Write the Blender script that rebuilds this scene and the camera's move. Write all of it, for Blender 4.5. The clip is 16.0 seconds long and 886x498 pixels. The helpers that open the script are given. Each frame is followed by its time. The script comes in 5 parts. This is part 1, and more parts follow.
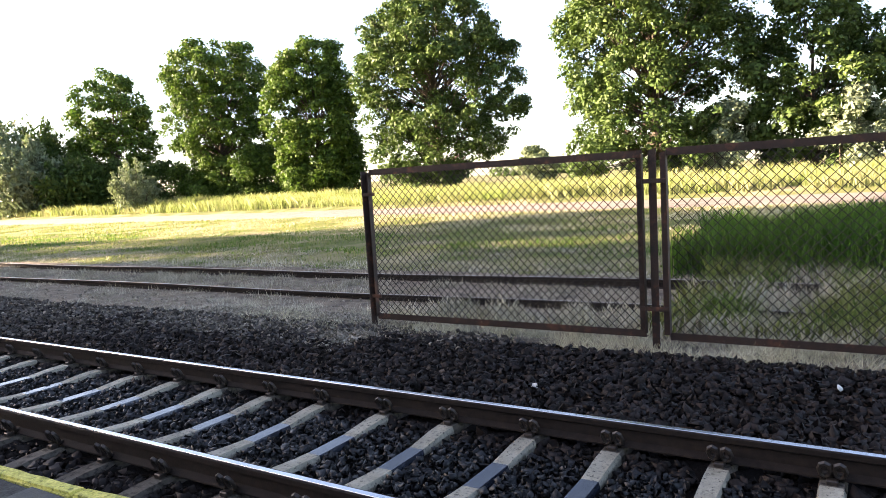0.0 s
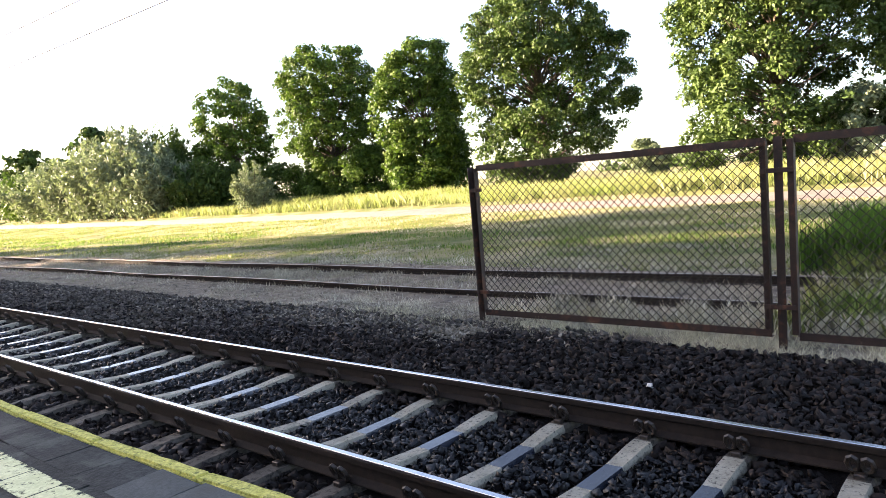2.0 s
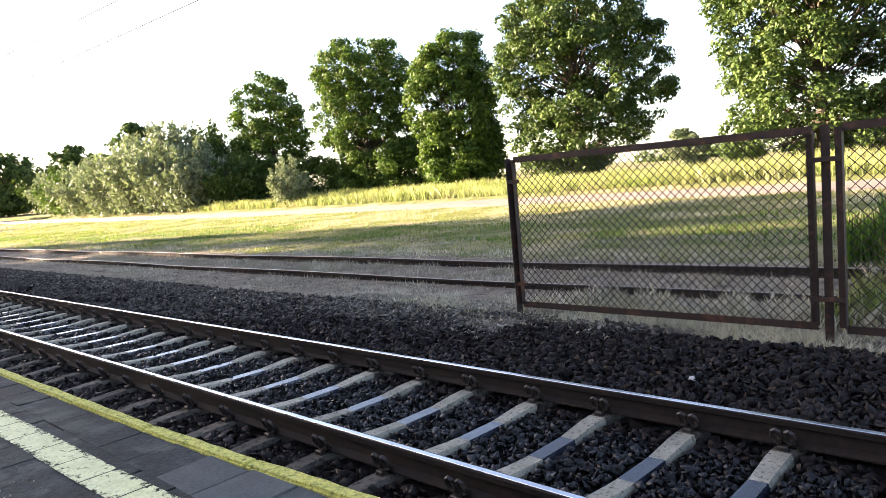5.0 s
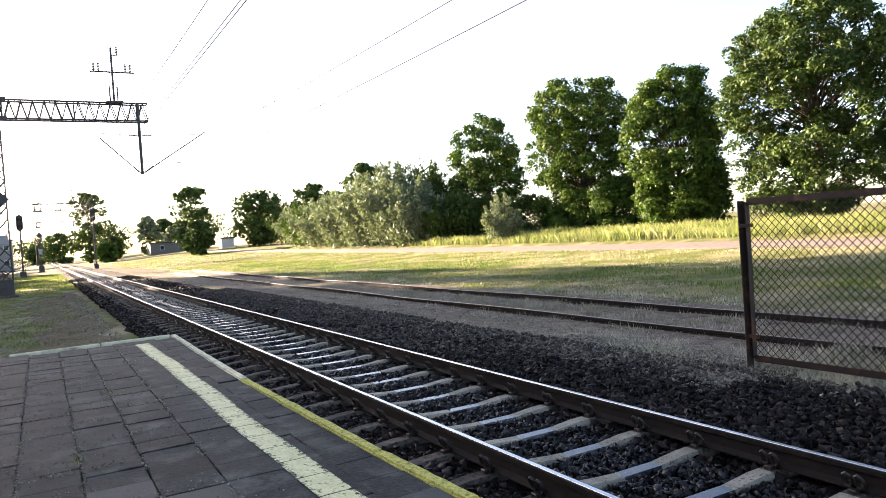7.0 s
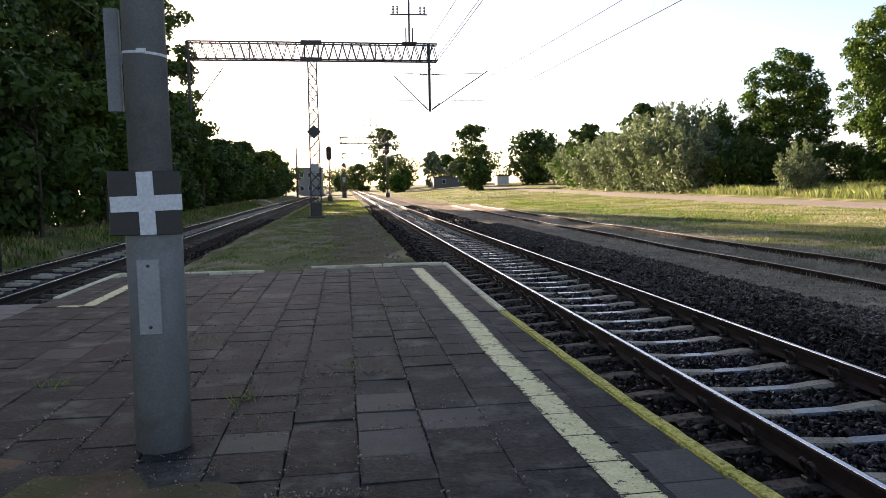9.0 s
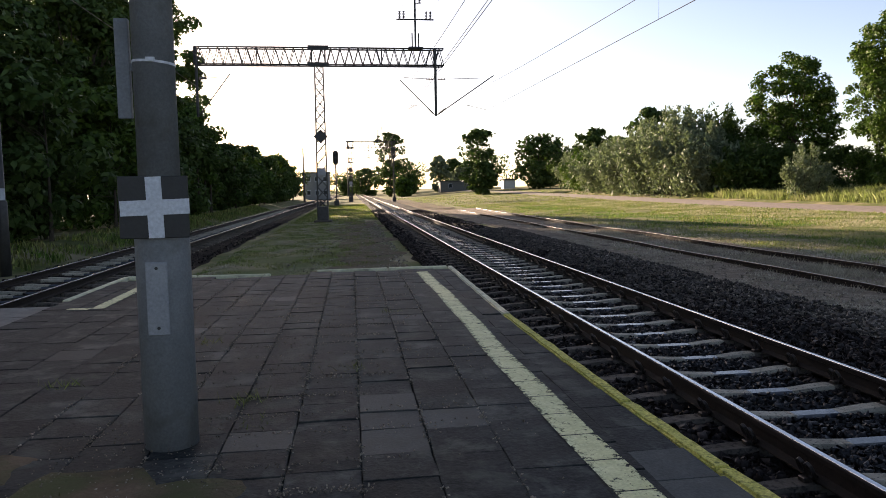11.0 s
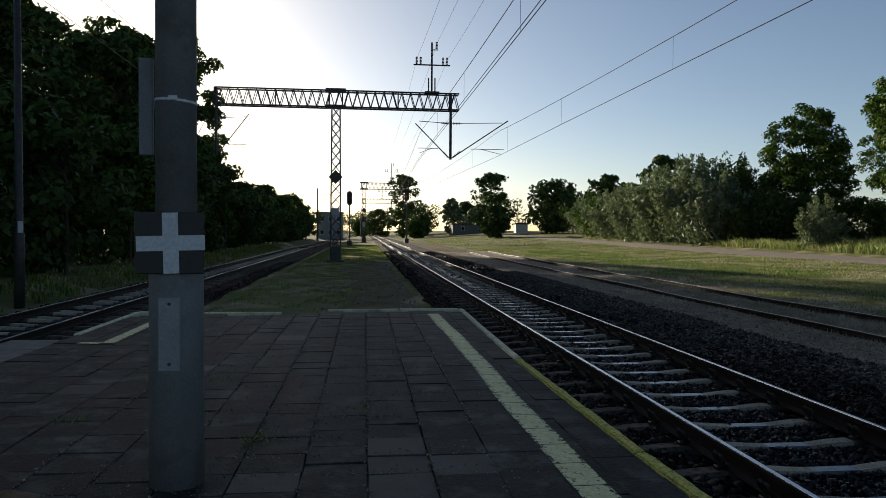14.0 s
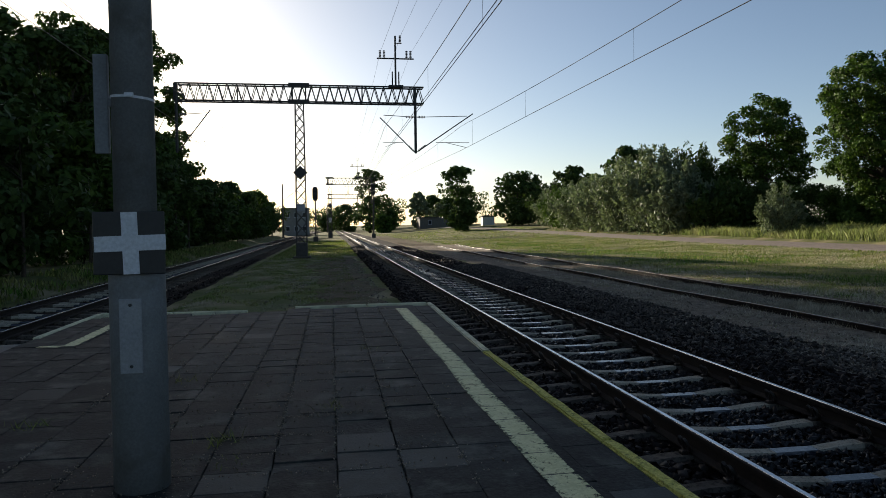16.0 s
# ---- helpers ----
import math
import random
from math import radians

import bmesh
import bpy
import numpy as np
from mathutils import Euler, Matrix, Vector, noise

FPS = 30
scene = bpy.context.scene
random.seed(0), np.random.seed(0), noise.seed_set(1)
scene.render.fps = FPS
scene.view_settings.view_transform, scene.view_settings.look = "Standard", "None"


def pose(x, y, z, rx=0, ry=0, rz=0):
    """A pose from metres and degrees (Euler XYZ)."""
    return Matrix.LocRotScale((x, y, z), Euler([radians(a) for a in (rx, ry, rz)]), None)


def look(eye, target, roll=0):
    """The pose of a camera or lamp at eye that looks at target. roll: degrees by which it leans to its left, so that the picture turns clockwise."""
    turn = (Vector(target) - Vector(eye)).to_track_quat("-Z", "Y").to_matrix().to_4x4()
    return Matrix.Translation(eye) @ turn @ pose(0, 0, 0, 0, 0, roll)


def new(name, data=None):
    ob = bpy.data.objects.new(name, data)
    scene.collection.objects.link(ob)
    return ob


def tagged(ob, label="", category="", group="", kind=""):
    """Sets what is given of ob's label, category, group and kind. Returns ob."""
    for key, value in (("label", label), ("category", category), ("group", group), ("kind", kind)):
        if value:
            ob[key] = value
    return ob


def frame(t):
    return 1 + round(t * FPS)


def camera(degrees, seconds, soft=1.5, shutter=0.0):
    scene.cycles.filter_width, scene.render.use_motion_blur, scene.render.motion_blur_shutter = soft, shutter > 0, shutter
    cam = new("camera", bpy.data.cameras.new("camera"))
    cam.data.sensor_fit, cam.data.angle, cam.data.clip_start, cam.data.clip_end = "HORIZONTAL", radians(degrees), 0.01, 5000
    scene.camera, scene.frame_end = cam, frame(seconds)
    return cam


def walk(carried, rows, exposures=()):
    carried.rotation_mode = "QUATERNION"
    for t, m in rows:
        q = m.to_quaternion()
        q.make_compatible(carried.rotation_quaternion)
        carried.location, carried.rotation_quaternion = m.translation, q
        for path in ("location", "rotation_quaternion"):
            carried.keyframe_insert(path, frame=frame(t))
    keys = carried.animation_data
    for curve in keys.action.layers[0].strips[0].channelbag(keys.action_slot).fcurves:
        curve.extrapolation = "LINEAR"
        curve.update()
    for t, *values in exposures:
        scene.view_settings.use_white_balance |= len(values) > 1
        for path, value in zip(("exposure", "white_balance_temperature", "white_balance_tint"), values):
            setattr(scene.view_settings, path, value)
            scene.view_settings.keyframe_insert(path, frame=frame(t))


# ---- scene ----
cam = camera(64.3, 16.0, soft=0.5)
PATH = [
    (0, (-2.697, -0.013, 1.582), (-1.013, 1.047, 1.383), -3.4),
    (0.5, (-2.686, 0.023, 1.589), (-1.104, 1.219, 1.33), -3.7),
    (1, (-2.652, 0.03, 1.55), (-1.085, 1.256, 1.342), -4.1),
    (1.5, (-2.666, 0.036, 1.584), (-1.085, 1.233, 1.331), -4.2),
    (2, (-2.662, 0.036, 1.56), (-1.155, 1.338, 1.374), -4.5),
    (2.5, (-2.662, 0.043, 1.572), (-1.167, 1.355, 1.36), -4.7),
    (3, (-2.666, 0.05, 1.571), (-1.179, 1.367, 1.334), -5.0),
    (3.2, (-2.651, 0.053, 1.571), (-1.18, 1.389, 1.339), -4.6),
    (5.3, (-2.712, 0.065, 1.556), (-1.279, 1.446, 1.362), -4.6),
    (5.5, (-2.723, 0.071, 1.556), (-1.298, 1.457, 1.335), -3.3),
    (6, (-2.731, 0.093, 1.553), (-1.462, 1.626, 1.346), -4.0),
    (6.5, (-2.721, 0.078, 1.552), (-1.569, 1.702, 1.365), -4.7),
    (7, (-2.774, 0.111, 1.593), (-1.783, 1.848, 1.545), -3.8),
    (7.3, (-2.699, 0.045, 1.569), (-1.998, 1.915, 1.455), -3.9),
    (7.5, (-2.748, 0.113, 1.595), (-2.123, 2.004, 1.413), -2.0),
    (8, (-2.683, 0.205, 1.573), (-2.282, 2.156, 1.388), -1.7),
    (8.5, (-2.674, 0.199, 1.571), (-2.305, 2.159, 1.425), -1.0),
    (8.7, (-2.684, 0.213, 1.563), (-2.41, 2.185, 1.38), -0.9),
    (10.8, (-2.668, 0.143, 1.565), (-2.398, 2.118, 1.397), -0.7),
    (11, (-2.665, 0.13, 1.563), (-2.411, 2.107, 1.393), -0.9),
    (11.5, (-2.671, 0.139, 1.562), (-2.437, 2.117, 1.379), -0.8),
    (12, (-2.676, 0.139, 1.565), (-2.461, 2.121, 1.404), -1.8),
    (12.5, (-2.668, 0.128, 1.565), (-2.456, 2.115, 1.483), -0.6),
    (13, (-2.675, 0.136, 1.559), (-2.519, 2.128, 1.483), -0.4),
    (13.5, (-2.668, 0.128, 1.566), (-2.509, 2.121, 1.511), 0.0),
    (14, (-2.675, 0.144, 1.562), (-2.452, 2.131, 1.512), 0.4),
    (14.5, (-2.666, 0.121, 1.558), (-2.388, 2.1, 1.48), -0.4),
    (15, (-2.673, 0.145, 1.563), (-2.469, 2.133, 1.491), -0.9),
    (15.5, (-2.664, 0.142, 1.564), (-2.417, 2.124, 1.467), -2.2),
    (16, (-2.664, 0.141, 1.564), (-2.35, 2.115, 1.496), -0.7),
]
EXPOSURES = [(0, 3.68, 8200, 22), (6.3, 3.6, 8200, 22), (7.0, 3.24, 8100, 21), (7.5, 2.72, 8000, 21), (8.5, 2.5, 8000, 21), (11.0, 2.0, 8000, 21), (12.0, 2.2, 8000, 21), (12.6, 2.12, 8000, 21), (13.1, 1.3, 7300, 13), (13.7, 0.85, 7000, 9), (14.5, 0.78, 7000, 9), (15.2, 0.95, 7000, 9), (16.0, 0.95, 7000, 9)]
walk(cam, [(t, look(eye, target, roll)) for t, eye, target, roll in PATH], EXPOSURES)

# ---- sky and sun ----
SUN_AZ, SUN_EL = -23.7, 13.4   # degrees from +y towards +x, and above the horizon
world = bpy.data.worlds.new("world")
scene.world = world
world.use_nodes = True
wn = world.node_tree.nodes
sky = wn.new("ShaderNodeTexSky")
sky.sky_type, sky.sun_disc = "NISHITA", False
sky.sun_elevation, sky.sun_rotation = radians(SUN_EL), radians(SUN_AZ)
sky.air_density, sky.dust_density, sky.ozone_density = 0.7, 0.8, 1.6
wn["Background"].inputs["Strength"].default_value = 0.07
world.node_tree.links.new(sky.outputs[0], wn["Background"].inputs["Color"])
az, el = radians(SUN_AZ), radians(SUN_EL)
to_sun = Vector((math.sin(az) * math.cos(el), math.cos(az) * math.cos(el), math.sin(el)))
sun = new("sun", bpy.data.lights.new("sun", "SUN"))
sun.data.energy, sun.data.angle, sun.data.color = 5.0, radians(0.55), (1.0, 0.91, 0.78)
sun.matrix_world = look(to_sun * 50, (0, 0, 0))

# ---- materials ----
def mat(name, c1, c2, scale=8.0, rough=0.8, bump=0.3, metal=0.0, fine=60.0, dirt=None, dirt_scale=1.2, dirt_at=0.58, vary=0.0, island=0.0, spec=0.5, translucent=0.0, dist=0.01, grit=0.35):
    """Two tones of noise with fine grain, stains at a larger scale, relief, and a change of tone from piece to piece."""
    m = bpy.data.materials.new(name)
    m.use_nodes = True
    n, l = m.node_tree.nodes, m.node_tree.links
    p = n["Principled BSDF"]
    geo = n.new("ShaderNodeNewGeometry")
    def noisy(sc, detail=4.0, ro=0.6):
        t = n.new("ShaderNodeTexNoise")
        t.inputs["Scale"].default_value, t.inputs["Detail"].default_value, t.inputs["Roughness"].default_value = sc, detail, ro
        l.new(geo.outputs["Position"], t.inputs["Vector"])
        return t
    def mixed(f, a, b, kind="MIX"):
        x = n.new("ShaderNodeMix")
        x.data_type, x.blend_type = "RGBA", kind
        if isinstance(f, float):
            x.inputs[0].default_value = f
        else:
            l.new(f, x.inputs[0])
        for k, v in ((6, a), (7, b)):
            if isinstance(v, tuple):
                x.inputs[k].default_value = (*v, 1)
            else:
                l.new(v, x.inputs[k])
        return x.outputs[2]
    def ramp(f, a, b):
        r = n.new("ShaderNodeMapRange")
        r.inputs["From Min"].default_value, r.inputs["From Max"].default_value = a, b
        l.new(f, r.inputs["Value"])
        return r.outputs["Result"]
    base, grain = noisy(scale), noisy(fine, 3.0)
    col = mixed(ramp(base.outputs["Fac"], 0.32, 0.68), c1, c2)
    col = mixed(grit, col, mixed(ramp(grain.outputs["Fac"], 0.3, 0.7), (0.25, 0.25, 0.25), (1.0, 1.0, 1.0)), "MULTIPLY")
    if dirt:
        big = noisy(dirt_scale, 5.0, 0.65)
        col = mixed(ramp(big.outputs["Fac"], dirt_at - 0.06, dirt_at + 0.08), col, dirt)
    for amount, source in ((vary, "object"), (island, "island")):
        if amount:
            if source == "object":
                r = n.new("ShaderNodeObjectInfo").outputs["Random"]
            else:
                r = geo.outputs["Random Per Island"]
            h = n.new("ShaderNodeHueSaturation")
            v = n.new("ShaderNodeMapRange")
            v.inputs["To Min"].default_value, v.inputs["To Max"].default_value = 1 - amount, 1 + amount
            l.new(r, v.inputs["Value"])
            l.new(v.outputs["Result"], h.inputs["Value"])
            l.new(col, h.inputs["Color"])
            col = h.outputs["Color"]
    l.new(col, p.inputs["Base Color"])
    p.inputs["Metallic"].default_value = metal
    p.inputs["Specular IOR Level"].default_value = spec
    rr = n.new("ShaderNodeMapRange")
    rr.inputs["To Min"].default_value, rr.inputs["To Max"].default_value = max(0.02, rough - 0.12), min(1, rough + 0.12)
    l.new(base.outputs["Fac"], rr.inputs["Value"])
    l.new(rr.outputs["Result"], p.inputs["Roughness"])
    if bump:
        b = n.new("ShaderNodeBump")
        b.inputs["Strength"].default_value, b.inputs["Distance"].default_value = bump, dist
        l.new(grain.outputs["Fac"], b.inputs["Height"])
        l.new(b.outputs["Normal"], p.inputs["Normal"])
    if translucent:
        t = n.new("ShaderNodeBsdfTranslucent")
        l.new(mixed(0.6, col, (0.85, 1.0, 0.4), "MULTIPLY"), t.inputs["Color"])
        mx = n.new("ShaderNodeMixShader")
        mx.inputs[0].default_value = translucent
        l.new(p.outputs[0], mx.inputs[1])
        l.new(t.outputs[0], mx.inputs[2])
        l.new(mx.outputs[0], n["Material Output"].inputs["Surface"])
    return m

M_SOIL = mat("dry_turf", (0.18, 0.17, 0.075), (0.095, 0.125, 0.042), 1.5, 0.95, 0.6, fine=35, dirt=(0.26, 0.22, 0.13), dirt_scale=0.35, dirt_at=0.54, spec=0.05, dist=0.03)
M_EARTH = mat("worn_brown_earth", (0.19, 0.13, 0.085), (0.085, 0.065, 0.045), 3, 0.95, 0.6, fine=40, dirt=(0.085, 0.085, 0.04), dirt_scale=1.3, dirt_at=0.53, spec=0.05, dist=0.03)
M_ROAD = mat("pale_gravel_road", (0.25, 0.205, 0.18), (0.165, 0.138, 0.122), 3.0, 0.95, 0.5, fine=50, spec=0.15)
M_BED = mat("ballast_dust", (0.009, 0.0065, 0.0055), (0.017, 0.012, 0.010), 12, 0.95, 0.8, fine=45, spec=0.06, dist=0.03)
M_STONE = mat("ballast_stone", (0.0085, 0.0055, 0.0045), (0.025, 0.0165, 0.0135), 14, 0.65, 0.3, fine=90, island=0.75, spec=0.2, grit=0.35)
M_OILY = mat("oily_blue_ballast", (0.0046, 0.0042, 0.0045), (0.0125, 0.0112, 0.0118), 14, 0.48, 0.2, fine=90, island=0.8, spec=0.32, grit=0.3)
M_GREYSTONE = mat("dusty_grey_ballast", (0.055, 0.046, 0.039), (0.14, 0.12, 0.104), 9, 0.85, 0.3, fine=90, island=0.5, spec=0.15)
M_PEBBLE = mat("sandy_gravel", (0.22, 0.185, 0.145), (0.33, 0.285, 0.23), 9, 0.9, 0.4, fine=90, island=0.5, spec=0.12)
M_SAND = mat("sandy_ground", (0.31, 0.25, 0.19), (0.14, 0.112, 0.085), 5, 0.95, 0.9, fine=50, dirt=(0.085, 0.072, 0.058), dirt_scale=1.6, spec=0.06, dist=0.03)
M_RAIL = mat("rusty_rail_steel", (0.016, 0.0115, 0.0095), (0.031, 0.022, 0.0175), 20, 0.75, 0.3, fine=120, metal=0.0, spec=0.12)
M_HEAD = mat("polished_rail_head", (0.62, 0.63, 0.66), (0.5, 0.51, 0.54), 3, 0.24, 0.0, metal=1.0)
M_OLDHEAD = mat("rusty_rail_head", (0.26, 0.22, 0.19), (0.36, 0.32, 0.28), 6, 0.38, 0.1, metal=0.8)
M_SLEEPER = mat("sleeper_concrete", (0.42, 0.375, 0.29), (0.28, 0.25, 0.19), 7, 0.75, 0.5, fine=55, dirt=(0.03, 0.025, 0.021), dirt_scale=42, dirt_at=0.6, vary=0.18, spec=0.25)
M_STAINED = mat("stained_sleeper_end", (0.16, 0.135, 0.11), (0.09, 0.075, 0.06), 8, 0.85, 0.5, fine=55, dirt=(0.03, 0.024, 0.02), dirt_scale=18, dirt_at=0.56, vary=0.2, spec=0.1)
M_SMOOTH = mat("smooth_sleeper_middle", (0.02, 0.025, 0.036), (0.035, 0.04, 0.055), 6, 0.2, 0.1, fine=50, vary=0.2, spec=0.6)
M_CLIP = mat("oily_clip_iron", (0.035, 0.026, 0.022), (0.06, 0.045, 0.035), 30, 0.5, 0.2, metal=0.4)
M_SLAB = mat("grey_paving_slab", (0.0152, 0.0171, 0.0167), (0.0455, 0.0492, 0.047), 5, 0.75, 1.0, fine=45, dirt=(0.066, 0.069, 0.061), dirt_scale=3.4, dirt_at=0.57, vary=0.3, grit=0.8, dist=0.006, spec=0.12)
M_EDGESLAB = mat("pale_edge_slab", (0.054, 0.0585, 0.0555), (0.083, 0.0875, 0.081), 7, 0.7, 0.6, fine=70, dirt=(0.05, 0.05, 0.045), dirt_scale=2.6, dirt_at=0.55, vary=0.3, dist=0.004, grit=0.5, spec=0.15)
M_JOINT = mat("joint_soil", (0.035, 0.034, 0.028), (0.12, 0.11, 0.09), 7, 0.95, 0.6, fine=80, spec=0.05)
M_KERB = mat("mossy_yellow_kerb", (0.78, 0.69, 0.20), (0.55, 0.51, 0.12), 16, 0.85, 0.9, fine=60, dirt=(0.17, 0.17, 0.05), dirt_scale=34, dirt_at=0.58, spec=0.15, grit=0.7)
M_ENDKERB = mat("faded_yellow_kerb", (0.74, 0.71, 0.50), (0.56, 0.53, 0.35), 9, 0.8, 0.6, fine=60, dirt=(0.25, 0.23, 0.16), dirt_scale=2.5, dirt_at=0.6, spec=0.2)
M_PLATSIDE = mat("platform_wall_concrete", (0.2, 0.19, 0.17), (0.12, 0.115, 0.1), 5, 0.9, 0.5)
M_IRON = mat("brown_fence_paint", (0.020, 0.012, 0.010), (0.042, 0.020, 0.015), 14, 0.6, 0.3, fine=90, spec=0.3, dirt=(0.10, 0.036, 0.019), dirt_scale=5, dirt_at=0.6)
M_WIRE = mat("rusty_mesh_wire", (0.012, 0.010, 0.009), (0.026, 0.019, 0.016), 30, 0.65, 0.0, spec=0.2)
M_STEEL = mat("weathered_lattice_steel", (0.04, 0.038, 0.036), (0.075, 0.07, 0.066), 6, 0.6, 0.2, metal=0.3)
M_CABLE = mat("overhead_wire_copper", (0.07, 0.065, 0.06), (0.1, 0.09, 0.08), 3, 0.5, 0.0, metal=0.6)
M_PORC = mat("brown_insulator", (0.05, 0.03, 0.025), (0.08, 0.05, 0.04), 10, 0.25, 0.0)
M_POLE = mat("galvanised_grey_pole", (0.235, 0.245, 0.255), (0.19, 0.20, 0.21), 5, 0.6, 0.15, fine=80, dirt=(0.13, 0.13, 0.126), dirt_scale=3, dirt_at=0.6, metal=0.1, spec=0.25)
M_WHITE = mat("sign_white", (0.66, 0.68, 0.72), (0.6, 0.62, 0.66), 8, 0.45, 0.0)
M_BLACK = mat("sign_black", (0.018, 0.018, 0.019), (0.03, 0.03, 0.03), 8, 0.5, 0.1)
M_PLATE = mat("dull_aluminium_plate", (0.32, 0.33, 0.355), (0.27, 0.28, 0.305), 12, 0.5, 0.1, metal=0.3)
M_BARK = mat("tree_bark", (0.06, 0.048, 0.038), (0.10, 0.08, 0.06), 12, 0.95, 0.8, fine=50, spec=0.1, dist=0.03)
M_LEAF = mat("broadleaf", (0.046, 0.095, 0.018), (0.095, 0.15, 0.03), 0.9, 0.55, 0.0, fine=7, island=0.4, spec=0.1, translucent=0.22)
M_LEAF_DARK = mat("dark_broadleaf", (0.038, 0.075, 0.020), (0.078, 0.118, 0.033), 0.9, 0.55, 0.0, fine=7, island=0.32, spec=0.1, translucent=0.18)
M_WILLOW = mat("grey_willow_leaf", (0.14, 0.18, 0.11), (0.22, 0.26, 0.16), 1.2, 0.6, 0.0, fine=9, island=0.4, spec=0.12, translucent=0.2)
M_HAY = mat("matted_grey_hay", (0.47, 0.42, 0.32), (0.27, 0.24, 0.165), 1.8, 0.9, 0.0, fine=8, island=0.45, spec=0.05)
M_STRAW = mat("pale_straw", (0.72, 0.65, 0.49), (0.48, 0.42, 0.29), 2.5, 0.85, 0.0, fine=8, island=0.4, spec=0.06, translucent=0.15)
M_TALL = mat("tall_meadow_grass", (0.20, 0.26, 0.085), (0.35, 0.34, 0.19), 0.6, 0.7, 0.0, fine=6, island=0.25, spec=0.08, translucent=0.4)
M_GREEN = mat("lush_green_grass", (0.05, 0.13, 0.02), (0.10, 0.18, 0.03), 0.7, 0.6, 0.0, fine=6, island=0.3, spec=0.1, translucent=0.35)
M_LAWN = mat("mown_grass", (0.09, 0.18, 0.035), (0.31, 0.28, 0.12), 0.8, 0.75, 0.0, fine=4, island=0.6, spec=0.06, translucent=0.3)
M_DRY = mat("dry_weed", (0.66, 0.60, 0.48), (0.46, 0.41, 0.29), 1.5, 0.85, 0.0, fine=8, island=0.4, spec=0.05)
M_RENDER = mat("pale_house_render", (0.26, 0.26, 0.25), (0.2, 0.2, 0.2), 0.6, 0.9, 0.2)
M_ROOF = mat("dark_roof_felt", (0.05, 0.05, 0.05), (0.08, 0.075, 0.07), 2, 0.85, 0.2)
M_GLASS = mat("dark_window_glass", (0.03, 0.035, 0.04), (0.05, 0.05, 0.055), 1, 0.12, 0.0)
M_SHEET = mat("white_sheet_metal", (0.7, 0.7, 0.68), (0.62, 0.62, 0.6), 2, 0.5, 0.1)

def worn_paint(name, c1, c2, worn):
    """Road-marking paint that has worn through to the slab in a ragged pattern."""
    m = mat(name, c1, c2, 7, 0.7, 0.3, fine=60, spec=0.3)
    n, l = m.node_tree.nodes, m.node_tree.links
    geo = n.new("ShaderNodeNewGeometry")
    t = n.new("ShaderNodeTexNoise")
    t.inputs["Scale"].default_value, t.inputs["Detail"].default_value, t.inputs["Roughness"].default_value = 28.0, 8.0, 0.7
    l.new(geo.outputs["Position"], t.inputs["Vector"])
    r = n.new("ShaderNodeMapRange")
    r.inputs["From Min"].default_value, r.inputs["From Max"].default_value = worn, worn + 0.13
    across = n.new("ShaderNodeUVMap")
    across.uv_map = "across"
    sep = n.new("ShaderNodeSeparateXYZ")
    l.new(across.outputs[0], sep.inputs[0])
    def calc(op, a, b):
        c = n.new("ShaderNodeMath")
        c.operation = op
        for k, v in enumerate((a, b)):
            if isinstance(v, float):
                c.inputs[k].default_value = v
            else:
                l.new(v, c.inputs[k])
        return c.outputs[0]
    rim = calc("POWER", calc("ABSOLUTE", calc("SUBTRACT", sep.outputs[0], 0.5), 0.0), 3.0)
    l.new(calc("SUBTRACT", t.outputs["Fac"], calc("MULTIPLY", rim, 1.1)), r.inputs["Value"])
    clear = n.new("ShaderNodeBsdfTransparent")
    mx = n.new("ShaderNodeMixShader")
    l.new(r.outputs["Result"], mx.inputs[0])
    l.new(clear.outputs[0], mx.inputs[1])
    l.new(n["Principled BSDF"].outputs[0], mx.inputs[2])
    l.new(mx.outputs[0], n["Material Output"].inputs["Surface"])
    return m

M_LINE = worn_paint("pale_yellow_line", (0.80, 0.77, 0.44), (0.64, 0.62, 0.33), 0.31)

# ---- builders ----
def part(name, bm, material, parent=None, label="", smooth=False):
    """Links a bmesh as one mesh object, under a thing or a part."""
    me = bpy.data.meshes.new(name)
    bm.to_mesh(me)
    bm.free()
    me.materials.append(material)
    if smooth:
        me.polygons.foreach_set("use_smooth", [True] * len(me.polygons))
    ob = new(name, me)
    if parent:
        ob.parent = parent
    return tagged(ob, label=label)

def raw(name, verts, faces, material, parent=None):
    """Links arrays of corners and faces as one mesh object."""
    me = bpy.data.meshes.new(name)
    me.from_pydata(verts if isinstance(verts, list) else verts.tolist(), [], faces if isinstance(faces, list) else faces.tolist())
    me.materials.append(material)
    ob = new(name, me)
    if parent:
        ob.parent = parent
    return ob

def again(name, ob, m, parent):
    """A further object on the mesh of ob."""
    o = new(name, ob.data)
    o.parent = parent
    o.matrix_basis = m
    return o

def thing(name, label, category, group="", at=(0, 0, 0)):
    ob = new(name)
    ob.location = at
    ob.empty_display_size = 0.1
    return tagged(ob, label, category, group)

